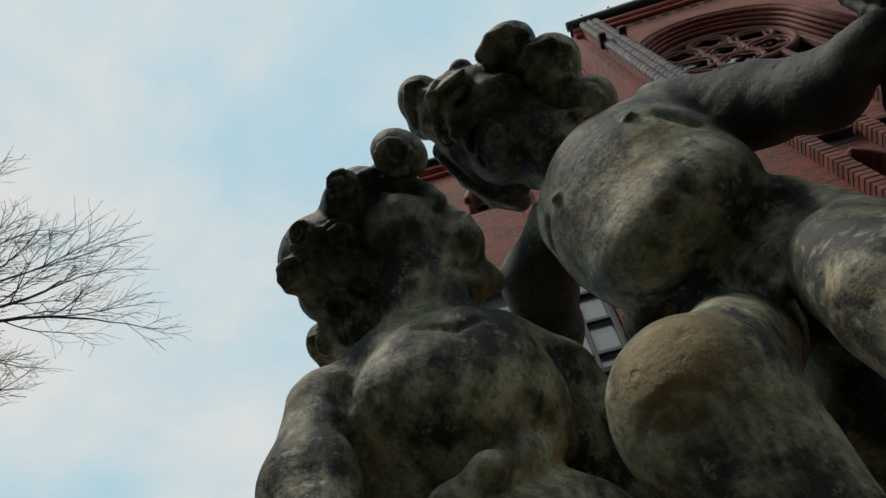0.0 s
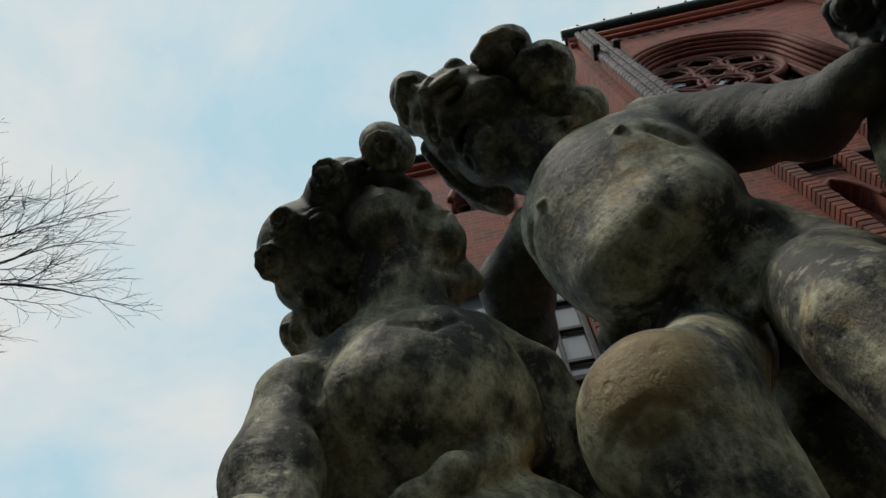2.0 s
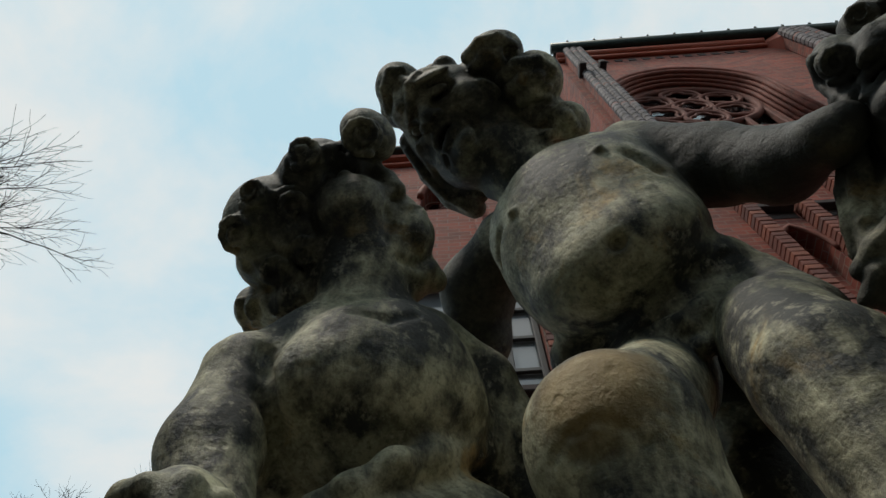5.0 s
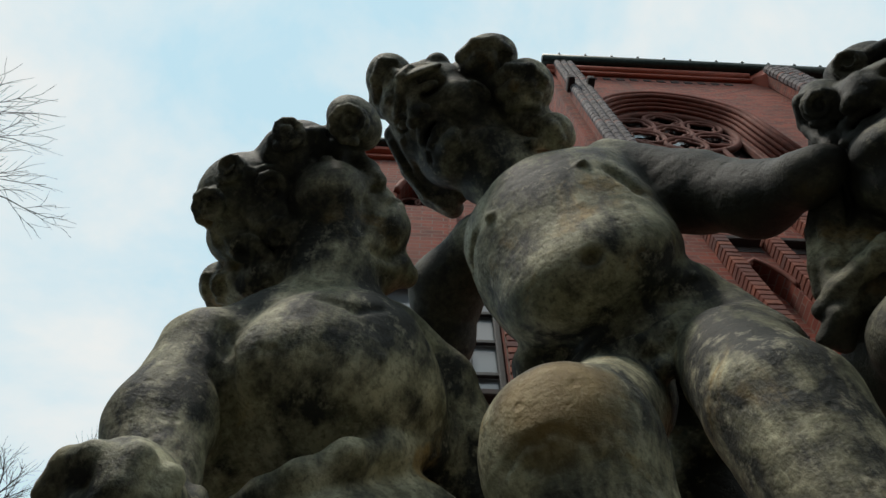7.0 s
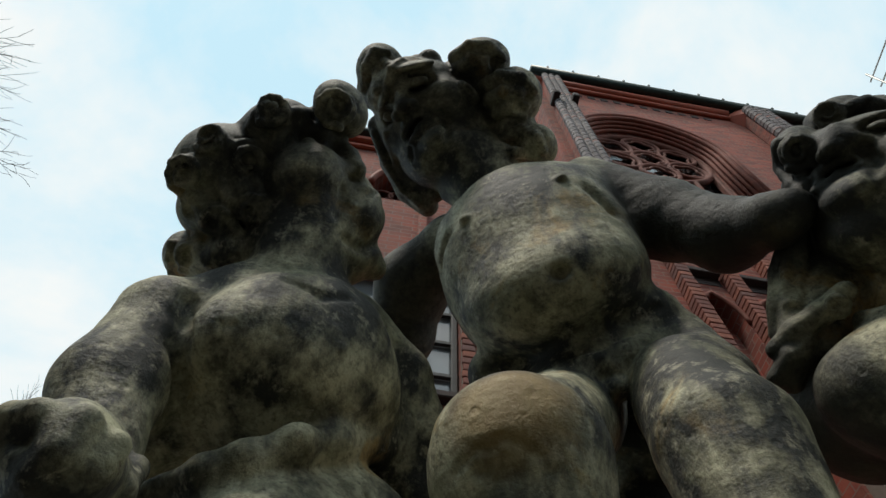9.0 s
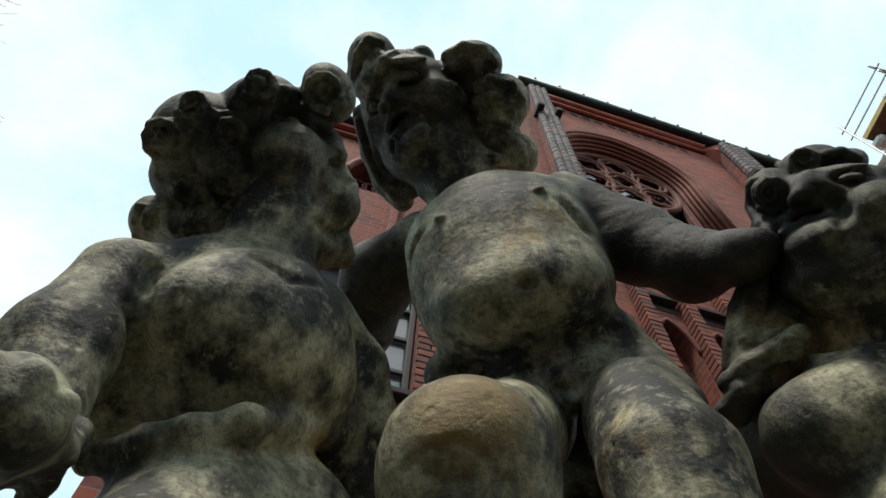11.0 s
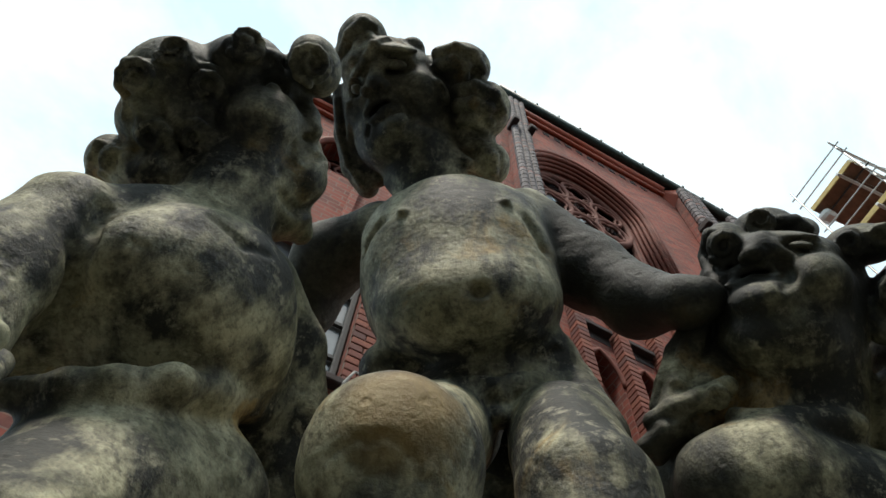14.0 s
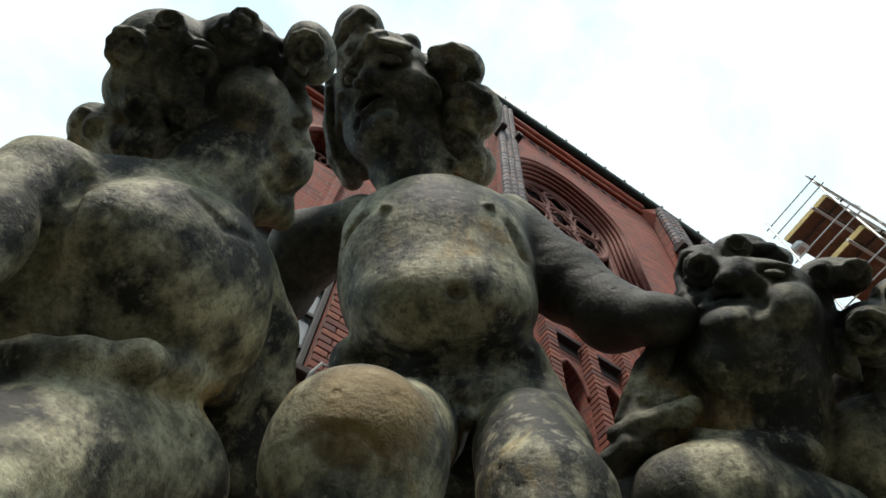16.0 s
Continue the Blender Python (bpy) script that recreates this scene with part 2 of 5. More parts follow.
def tube(bm, path, r, n=8, closed=False, r_end=None):
    """A round bar along a path of points."""
    pts = [Vector(p) for p in path]
    m = len(pts)
    rings = []
    side = None
    for i, p in enumerate(pts):
        a = pts[(i - 1) % m] if closed or i else p
        b = pts[(i + 1) % m] if closed or i < m - 1 else p
        d = (b - a).normalized()
        if side is None:
            side = d.orthogonal().normalized()
        side = (side - d * side.dot(d)).normalized()
        up = d.cross(side)
        rr = r if r_end is None else r + (r_end - r) * i / (m - 1)
        rings.append([bm.verts.new(p + (side * math.cos(2 * math.pi * k / n) + up * math.sin(2 * math.pi * k / n)) * rr) for k in range(n)])
    for i in range(m if closed else m - 1):
        A, B = rings[i], rings[(i + 1) % m]
        for k in range(n):
            bm.faces.new((A[k], A[(k + 1) % n], B[(k + 1) % n], B[k]))
    if not closed:
        bm.faces.new(rings[0][::-1])
        bm.faces.new(rings[-1])
    return bm


# ---- clay: figures modelled as blended solids ----
def unit(v):
    return v / np.linalg.norm(v)


class Clay:
    def __init__(self):
        self.ops = []

    def ball(self, c, r, k, scale=(1, 1, 1)):
        self.ops.append(("add", "ell", np.array(c), np.eye(3), r * np.array(scale), k))

    def blob(self, c, radii, basis, k):
        self.ops.append(("add", "ell", np.array(c), basis, np.array(radii), k))

    def hollow(self, c, radii, basis, k):
        self.ops.append(("cut", "ell", np.array(c), basis, np.array(radii), k))

    def dent(self, c, r, k):
        self.ops.append(("cut", "ell", np.array(c), np.eye(3), np.array((r, r, r)), k))

    def limb(self, a, b, ra, rb, k):
        self.ops.append(("add", "limb", np.array(a), np.array(b), (ra, rb), k))

    def groove(self, a, b, r, k):
        self.ops.append(("cut", "limb", np.array(a), np.array(b), (r, r), k))

    def egg(self, c, radii, turn, k):
        """An ellipsoid turned by three angles."""
        self.blob(c, radii, np.array(Euler(turn).to_matrix().transposed()), k)

    def scoop(self, c, radii, turn, k):
        self.hollow(c, radii, np.array(Euler(turn).to_matrix().transposed()), k)

    def coil(self, c, r, axis, start, turn):
        """A carved curl: a strand that winds in on itself to a hollow, like a snail's shell."""
        c, a = np.array(c), unit(np.array(axis))
        b = unit(np.cross(a, (0.3, 0.2, 1)))
        w = np.cross(a, b)
        self.blob(c, (r * 0.36, r * 0.84, r * 0.84), np.stack([a, b, w]), 0.006)
        pts = []
        for i in range(15):
            th, f = start + turn * i * 0.66, 1 - i / 15
            pts.append((c + r * ((0.16 + 0.66 * f) * (math.cos(th) * b + math.sin(th) * w) + (0.22 + 0.34 * math.sqrt(1 - f)) * a), r * (0.12 + 0.09 * f)))
        for (p, rp), (q, rq) in zip(pts, pts[1:]):
            self.limb(p, q, rp, rq, 0.003)
        self.dent(c + 0.62 * r * a, r * 0.2, 0.004)

    def bounds(self, op):
        if op[1] == "ell":
            r = op[4].max()
            lo, hi = op[2] - r, op[2] + r
        else:
            r = max(op[4])
            lo, hi = np.minimum(op[2], op[3]) - r, np.maximum(op[2], op[3]) + r
        return lo - op[5] - 0.012, hi + op[5] + 0.012

    def mesh(self, name, voxel, floor):
        adds = [self.bounds(o) for o in self.ops if o[0] == "add"]
        lo = np.min([a for a, _ in adds], 0)
        hi = np.max([b for _, b in adds], 0)
        lo[2] = floor - 3 * voxel
        n = np.ceil((hi - lo) / voxel).astype(int) + 1
        ax = [lo[i] + voxel * np.arange(n[i]) for i in range(3)]
        F = np.full(n, 0.05, np.float32)
        for op in self.ops:
            a, b = self.bounds(op)
            i0 = np.clip(np.floor((a - lo) / voxel).astype(int), 0, n)
            i1 = np.clip(np.ceil((b - lo) / voxel).astype(int) + 1, 0, n)
            if (i1 <= i0).any():
                continue
            sl = tuple(slice(i0[i], i1[i]) for i in range(3))
            p = np.stack(np.meshgrid(*[ax[i][sl[i]] for i in range(3)], indexing="ij"), -1).astype(np.float32)
            if op[1] == "ell":
                q = (p - op[2]) @ op[3].T
                k0 = np.linalg.norm(q / op[4], axis=-1)
                k1 = np.linalg.norm(q / op[4] ** 2, axis=-1) + 1e-6
                d = np.where(k0 > 1e-4, k0 * (k0 - 1) / k1, -op[4].min())
            else:
                ab = op[3] - op[2]
                h = np.clip(((p - op[2]) @ ab) / (ab @ ab), 0, 1)
                d = np.linalg.norm(p - op[2] - h[..., None] * ab, axis=-1) - (op[4][0] + (op[4][1] - op[4][0]) * h)
            k = op[5]
            if op[0] == "add":
                h = np.maximum(k - np.abs(F[sl] - d), 0) / k
                F[sl] = np.minimum(F[sl], d) - h * h * k / 4
            else:
                h = np.maximum(k - np.abs(F[sl] + d), 0) / k
                F[sl] = np.maximum(F[sl], -d) + h * h * k / 4
        F += self.worn(n, voxel, 0.045) * 0.0016 + self.worn(n, voxel, 0.016) * 0.0008
        F = np.maximum(F, (floor - ax[2])[None, None, :])
        return self.skin(name, F, lo, voxel)

    @staticmethod
    def worn(n, voxel, cell):
        """Smooth random unevenness of the worn stone."""
        g = np.random.rand(*[int(k * voxel / cell) + 3 for k in n]).astype(np.float32) * 2 - 1
        for axis in range(3):
            x = np.arange(n[axis]) * voxel / cell
            i = x.astype(int)
            f = (x - i).astype(np.float32)
            f = f * f * (3 - 2 * f)
            shape = [1, 1, 1]
            shape[axis] = -1
            f = f.reshape(shape)
            g = np.take(g, i, axis) * (1 - f) + np.take(g, i + 1, axis) * f
        return g

    @staticmethod
    def skin(name, F, lo, voxel):
        """Quads round the zero level of the field (surface nets)."""
        S = F < 0
        nx, ny, nz = (k - 1 for k in F.shape)
        cnt = np.zeros((nx, ny, nz), np.int8)
        corners = [(i, j, k) for i in (0, 1) for j in (0, 1) for k in (0, 1)]
        for i, j, k in corners:
            cnt += S[i:nx + i, j:ny + j, k:nz + k]
        cells = np.argwhere((cnt > 0) & (cnt < 8))
        index = np.full((nx, ny, nz), -1, np.int32)
        index[tuple(cells.T)] = np.arange(len(cells))
        acc = np.zeros((len(cells), 3))
        num = np.zeros(len(cells))
        val = {c: F[tuple((cells + c).T)] for c in corners}
        for a in corners:
            for axis in range(3):
                if a[axis]:
                    continue
                b = tuple(1 if q == axis else a[q] for q in range(3))
                va, vb = val[a], val[b]
                hit = (va < 0) != (vb < 0)
                t = np.where(hit, va / np.where(hit, va - vb, 1), 0)
                off = np.tile(np.array(a, float), (len(cells), 1))
                off[:, axis] += t
                acc += off * hit[:, None]
                num += hit
        verts = lo + voxel * (cells + acc / num[:, None])
        quads = []
        for axis in range(3):
            u, v = (axis + 1) % 3, (axis + 2) % 3
            sl0 = [slice(None)] * 3
            sl1 = [slice(None)] * 3
            sl0[axis], sl1[axis] = slice(0, -1), slice(1, None)
            cross = np.argwhere(S[tuple(sl0)] != S[tuple(sl1)])
            ok = (cross[:, u] > 0) & (cross[:, v] > 0) & (cross[:, u] < F.shape[u] - 1) & (cross[:, v] < F.shape[v] - 1)
            cross = cross[ok]
            inside = S[tuple(cross.T)]
            q = []
            for du, dv in ((-1, -1), (0, -1), (0, 0), (-1, 0)):
                c = cross.copy()
                c[:, u] += du
                c[:, v] += dv
                q.append(index[tuple(c.T)])
            q = np.stack(q, 1)
            q[~inside] = q[~inside][:, ::-1]
            quads.append(q)
        quads = np.concatenate(quads)
        me = bpy.data.meshes.new(name)
        me.vertices.add(len(verts))
        me.vertices.foreach_set("co", verts.astype(np.float32).ravel())
        me.loops.add(quads.size)
        me.loops.foreach_set("vertex_index", quads.ravel().astype(np.int32))
        me.polygons.add(len(quads))
        me.polygons.foreach_set("loop_start", np.arange(0, quads.size, 4, dtype=np.int32))
        me.polygons.foreach_set("use_smooth", np.ones(len(quads), bool))
        me.update()
        me.validate()
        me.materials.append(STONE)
        return me


FLOOR = 1.72


def statue(clay, label):
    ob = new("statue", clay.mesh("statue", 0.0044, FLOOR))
    return tagged(ob, label, "statue", group="stone figures on the plinth")


# ---- the carved figures ----
mid = Clay()
# torso
mid.egg((-0.040, 0.606, 2.601), (0.163, 0.110, 0.165), (-0.55, -0.05, -0.10), 0.030)
mid.ball((-0.049, 0.609, 2.692), 0.156, 0.050)
mid.ball((-0.060, 0.608, 2.773), 0.152, 0.050)
mid.ball((-0.072, 0.615, 2.837), 0.133, 0.040)
mid.egg((-0.146, 0.568, 2.806), (0.093, 0.066, 0.085), (-0.42, -0.17, -0.19), 0.020)
mid.egg((0.013, 0.551, 2.827), (0.092, 0.065, 0.085), (-0.43, 0.07, 0.04), 0.020)
mid.egg((-0.068, 0.589, 2.838), (0.160, 0.105, 0.125), (-0.45, -0.06, -0.09), 0.060)
mid.egg((-0.143, 0.636, 2.719), (0.092, 0.139, 0.130), (-0.52, -0.12, -0.06), 0.050)
mid.egg((0.038, 0.619, 2.729), (0.083, 0.139, 0.130), (-0.52, 0.01, -0.13), 0.050)
mid.ball((-0.219, 0.602, 2.888), 0.054, 0.030)
mid.ball((0.064, 0.575, 2.907), 0.054, 0.030)
mid.egg((-0.010, 0.689, 2.480), (0.135, 0.056, 0.130), (-0.68, -0.04, -0.11), 0.030)
mid.ball((0.084, 0.660, 2.519), 0.064, 0.020)
mid.limb((-0.164, 0.691, 2.523), (-0.135, 0.728, 2.471), 0.056, 0.072, 0.020)
mid.ball((0.051, 0.854, 2.461), 0.106, 0.020)
# arms
mid.limb((0.080, 0.568, 2.897), (0.189, 0.610, 2.747), 0.059, 0.071, 0.025)
mid.limb((0.189, 0.610, 2.747), (0.257, 0.597, 2.619), 0.071, 0.059, 0.025)
mid.limb((0.257, 0.597, 2.619), (0.304, 0.545, 2.537), 0.059, 0.039, 0.025)
mid.limb((0.304, 0.545, 2.537), (0.328, 0.529, 2.525), 0.039, 0.031, 0.025)
mid.limb((-0.236, 0.609, 2.904), (-0.334, 0.673, 2.889), 0.057, 0.079, 0.030)
mid.limb((-0.334, 0.673, 2.889), (-0.389, 0.756, 2.827), 0.079, 0.066, 0.030)
mid.limb((-0.389, 0.756, 2.827), (-0.472, 0.701, 2.761), 0.066, 0.048, 0.030)
# legs
mid.limb((0.095, 0.651, 2.343), (0.102, 0.592, 2.172), 0.076, 0.082, 0.006)
mid.limb((0.102, 0.592, 2.172), (0.099, 0.591, 1.932), 0.082, 0.056, 0.006)
mid.limb((0.125, 0.673, 2.477), (0.138, 0.653, 2.331), 0.044, 0.054, 0.020)
mid.limb((-0.111, 0.503, 2.136), (-0.062, 0.711, 2.410), 0.072, 0.079, 0.020)
mid.egg((-0.111, 0.468, 2.100), (0.084, 0.084, 0.086), (-0.77, -0.14, -0.01), 0.015)
mid.limb((-0.110, 0.479, 2.075), (-0.080, 0.536, 1.851), 0.084, 0.040, 0.030)
# groin
mid.egg((0.014, 0.634, 2.395), (0.020, 0.028, 0.035), (-0.69, -0.02, -0.12), 0.008)
mid.egg((0.007, 0.640, 2.364), (0.024, 0.019, 0.035), (-0.71, -0.03, -0.12), 0.006)
mid.ball((-0.010, 0.658, 2.389), 0.020, 0.008)
# folds, navel and nipples
mid.groove((-0.042, 0.602, 2.413), (-0.000, 0.597, 2.412), 0.005, 0.012)
mid.groove((-0.000, 0.597, 2.412), (0.051, 0.605, 2.439), 0.005, 0.012)
mid.groove((0.051, 0.605, 2.439), (0.102, 0.609, 2.488), 0.005, 0.012)
mid.groove((-0.203, 0.511, 2.726), (-0.230, 0.560, 2.714), 0.009, 0.020)
mid.groove((0.066, 0.485, 2.703), (0.089, 0.516, 2.658), 0.009, 0.020)
mid.scoop((-0.023, 0.499, 2.477), (0.015, 0.012, 0.034), (-0.53, -0.03, -0.11), 0.008)
mid.egg((-0.157, 0.478, 2.707), (0.012, 0.010, 0.011), (-0.41, -0.13, -0.06), 0.006)
mid.egg((0.024, 0.460, 2.721), (0.012, 0.010, 0.011), (-0.40, 0.01, -0.12), 0.006)
mid.scoop((-0.142, 0.394, 2.055), (0.003, 0.002, 0.003), (-0.73, -0.18, 0.02), 0.004)
mid.scoop((-0.078, 0.388, 2.092), (0.003, 0.002, 0.002), (-0.68, -0.10, -0.05), 0.004)
mid.scoop((-0.123, 0.409, 2.023), (0.003, 0.002, 0.003), (-0.79, -0.16, 0.01), 0.004)
mid.scoop((-0.084, 0.416, 2.017), (0.002, 0.002, 0.002), (-0.80, -0.11, -0.03), 0.004)
mid.scoop((-0.061, 0.398, 2.108), (0.003, 0.002, 0.003), (-0.68, -0.08, -0.07), 0.004)
mid.scoop((0.052, 0.546, 2.234), (0.003, 0.002, 0.003), (-0.73, 0.02, -0.16), 0.004)
mid.scoop((0.071, 0.515, 2.177), (0.004, 0.003, 0.003), (-0.76, 0.04, -0.18), 0.004)
mid.scoop((0.037, 0.540, 2.172), (0.003, 0.002, 0.003), (-0.78, 0.00, -0.15), 0.004)
mid.scoop((0.107, 0.529, 2.234), (0.003, 0.002, 0.002), (-0.73, 0.07, -0.20), 0.004)
mid.scoop((-0.158, 0.413, 2.042), (0.003, 0.002, 0.003), (-0.77, -0.20, 0.05), 0.004)
# worn flake on the bent knee
mid.groove((-0.149, 0.406, 2.043), (-0.133, 0.395, 2.048), 0.002, 0.005)
mid.groove((-0.133, 0.395, 2.048), (-0.121, 0.395, 2.046), 0.002, 0.005)
mid.groove((-0.121, 0.395, 2.046), (-0.106, 0.393, 2.049), 0.002, 0.005)
mid.groove((-0.106, 0.393, 2.049), (-0.090, 0.400, 2.040), 0.002, 0.005)
mid.groove((-0.090, 0.400, 2.040), (-0.078, 0.408, 2.034), 0.002, 0.005)
mid.groove((-0.078, 0.408, 2.034), (-0.079, 0.415, 2.023), 0.002, 0.005)
mid.scoop((-0.109, 0.392, 2.013), (0.026, 0.015, 0.023), (-0.79, 0.04, 0.18), 0.012)
mid.scoop((-0.137, 0.407, 2.032), (0.006, 0.004, 0.005), (-0.77, -0.18, 0.03), 0.004)
mid.scoop((-0.120, 0.397, 2.044), (0.004, 0.002, 0.004), (-0.75, -0.16, 0.00), 0.004)
mid.scoop((-0.092, 0.402, 2.034), (0.005, 0.003, 0.004), (-0.76, -0.12, -0.03), 0.004)
mid.scoop((-0.073, 0.417, 2.025), (0.004, 0.002, 0.003), (-0.79, -0.10, -0.04), 0.004)
# rough stone core behind the legs
mid.egg((-0.028, 0.931, 2.324), (0.109, 0.123, 0.120), (-0.83, 0.42, 0.39), 0.020)
# neck and head
mid.limb((-0.109, 0.581, 2.984), (-0.147, 0.527, 3.079), 0.082, 0.095, 0.020)
mid.egg((-0.219, 0.436, 3.228), (0.133, 0.160, 0.135), (-0.24, -0.16, -0.21), 0.012)
mid.egg((-0.210, 0.474, 3.123), (0.099, 0.086, 0.090), (-0.30, -0.13, -0.07), 0.020)
mid.egg((-0.150, 0.472, 3.171), (0.077, 0.112, 0.090), (-0.29, -0.09, -0.08), 0.030)
# throat folds
mid.limb((-0.211, 0.548, 3.033), (-0.140, 0.518, 2.997), 0.020, 0.025, 0.015)
mid.limb((-0.140, 0.518, 2.997), (-0.070, 0.498, 3.039), 0.025, 0.023, 0.015)
# cheeks, chin, brows
mid.ball((-0.169, 0.381, 3.154), 0.059, 0.020)
mid.ball((-0.290, 0.432, 3.157), 0.039, 0.015)
mid.egg((-0.204, 0.474, 3.071), (0.078, 0.060, 0.060), (-0.31, -0.13, -0.07), 0.020)
mid.egg((-0.200, 0.426, 3.050), (0.039, 0.027, 0.035), (-0.26, -0.16, -0.21), 0.012)
mid.egg((-0.276, 0.315, 3.219), (0.080, 0.044, 0.060), (-0.12, -0.21, -0.43), 0.020)
mid.egg((-0.221, 0.283, 3.187), (0.058, 0.011, 0.037), (-0.19, -0.08, 0.12), 0.008)
mid.egg((-0.298, 0.326, 3.159), (0.038, 0.011, 0.026), (0.01, -0.26, -0.96), 0.008)
# eyes
mid.scoop((-0.214, 0.311, 3.151), (0.045, 0.024, 0.036), (-0.21, -0.09, 0.06), 0.012)
mid.egg((-0.216, 0.316, 3.162), (0.028, 0.013, 0.021), (-0.21, -0.09, 0.06), 0.006)
mid.scoop((-0.304, 0.365, 3.148), (0.020, 0.023, 0.023), (-0.06, -0.28, -0.78), 0.008)
mid.egg((-0.303, 0.367, 3.145), (0.013, 0.013, 0.013), (-0.23, -0.18, -0.07), 0.004)
# nose and open mouth
mid.limb((-0.252, 0.309, 3.162), (-0.257, 0.346, 3.106), 0.015, 0.018, 0.016)
mid.ball((-0.275, 0.363, 3.105), 0.014, 0.008)
mid.ball((-0.235, 0.350, 3.108), 0.015, 0.008)
mid.scoop((-0.266, 0.363, 3.096), (0.009, 0.010, 0.010), (-0.23, -0.16, -0.07), 0.003)
mid.scoop((-0.243, 0.356, 3.097), (0.009, 0.009, 0.009), (-0.23, -0.15, -0.07), 0.003)
mid.scoop((-0.239, 0.394, 3.104), (0.037, 0.020, 0.030), (-0.16, -0.25, -0.56), 0.006)
mid.limb((-0.276, 0.412, 3.100), (-0.262, 0.387, 3.109), 0.010, 0.010, 0.006)
mid.limb((-0.262, 0.387, 3.109), (-0.229, 0.372, 3.111), 0.010, 0.010, 0.006)
mid.limb((-0.229, 0.372, 3.111), (-0.199, 0.381, 3.099), 0.010, 0.010, 0.006)
mid.egg((-0.230, 0.400, 3.090), (0.025, 0.011, 0.019), (-0.16, -0.24, -0.56), 0.004)
mid.limb((-0.260, 0.423, 3.064), (-0.242, 0.411, 3.067), 0.010, 0.011, 0.006)
mid.limb((-0.242, 0.411, 3.067), (-0.213, 0.399, 3.077), 0.011, 0.011, 0.006)
mid.limb((-0.213, 0.399, 3.077), (-0.192, 0.395, 3.090), 0.011, 0.012, 0.006)
mid.groove((-0.192, 0.368, 3.100), (-0.169, 0.400, 3.088), 0.008, 0.014)
mid.groove((-0.169, 0.400, 3.088), (-0.176, 0.424, 3.027), 0.008, 0.014)
mid.groove((-0.261, 0.419, 3.072), (-0.266, 0.444, 3.047), 0.006, 0.012)
# ear
mid.egg((-0.109, 0.369, 3.144), (0.015, 0.033, 0.025), (-0.20, -0.14, -0.44), 0.006)
mid.scoop((-0.106, 0.361, 3.123), (0.006, 0.017, 0.012), (-0.20, -0.14, -0.44), 0.004)
# hair
mid.egg((-0.307, 0.291, 3.301), (0.061, 0.067, 0.070), (-0.18, -0.14, 0.06), 0.010)
mid.egg((-0.336, 0.330, 3.279), (0.045, 0.045, 0.060), (-0.19, -0.18, -0.07), 0.010)
mid.ball((-0.187, 0.308, 3.292), 0.032, 0.008)
mid.ball((-0.220, 0.310, 3.309), 0.030, 0.008)
mid.egg((-0.067, 0.339, 3.250), (0.072, 0.061, 0.070), (-0.21, 0.01, 0.10), 0.008)
mid.egg((-0.120, 0.389, 3.279), (0.069, 0.077, 0.070), (-0.23, -0.06, -0.09), 0.012)
mid.egg((-0.013, 0.421, 3.179), (0.066, 0.068, 0.070), (-0.27, -0.01, -0.11), 0.006)
mid.egg((-0.033, 0.508, 3.142), (0.058, 0.066, 0.060), (-0.33, -0.02, -0.11), 0.008)
mid.egg((0.009, 0.519, 3.084), (0.043, 0.049, 0.050), (-0.35, -0.00, -0.11), 0.006)
mid.egg((-0.077, 0.435, 3.206), (0.048, 0.081, 0.060), (-0.27, -0.04, -0.10), 0.010)
mid.limb((-0.348, 0.402, 3.229), (-0.342, 0.487, 3.185), 0.027, 0.027, 0.008)
mid.limb((-0.342, 0.487, 3.185), (-0.319, 0.556, 3.144), 0.027, 0.030, 0.008)
mid.limb((-0.319, 0.556, 3.144), (-0.281, 0.595, 3.113), 0.030, 0.027, 0.008)
mid.limb((-0.314, 0.454, 3.179), (-0.297, 0.523, 3.138), 0.019, 0.024, 0.006)
mid.limb((-0.297, 0.523, 3.138), (-0.253, 0.570, 3.105), 0.024, 0.021, 0.006)
mid.limb((-0.343, 0.308, 3.226), (-0.328, 0.264, 3.243), 0.018, 0.016, 0.004)
mid.limb((-0.328, 0.264, 3.243), (-0.299, 0.238, 3.261), 0.016, 0.014, 0.004)
mid.limb((-0.299, 0.238, 3.261), (-0.272, 0.249, 3.263), 0.014, 0.012, 0.004)
mid.limb((-0.309, 0.309, 3.167), (-0.305, 0.281, 3.228), 0.016, 0.014, 0.004)
mid.limb((-0.305, 0.281, 3.228), (-0.284, 0.266, 3.243), 0.014, 0.012, 0.004)
mid.limb((-0.284, 0.266, 3.243), (-0.255, 0.269, 3.185), 0.012, 0.009, 0.004)
mid.limb((-0.274, 0.296, 3.162), (-0.263, 0.271, 3.165), 0.014, 0.011, 0.004)
mid.limb((-0.263, 0.271, 3.165), (-0.236, 0.267, 3.200), 0.011, 0.009, 0.004)
mid.limb((-0.117, 0.303, 3.222), (-0.079, 0.287, 3.210), 0.020, 0.017, 0.004)
mid.limb((-0.079, 0.287, 3.210), (-0.038, 0.298, 3.206), 0.017, 0.014, 0.004)
mid.limb((-0.038, 0.298, 3.206), (-0.014, 0.334, 3.204), 0.014, 0.011, 0.004)
mid.limb((-0.117, 0.325, 3.205), (-0.082, 0.310, 3.191), 0.018, 0.015, 0.004)
mid.limb((-0.082, 0.310, 3.191), (-0.055, 0.321, 3.186), 0.015, 0.013, 0.004)
mid.limb((-0.055, 0.321, 3.186), (-0.056, 0.346, 3.183), 0.013, 0.011, 0.004)
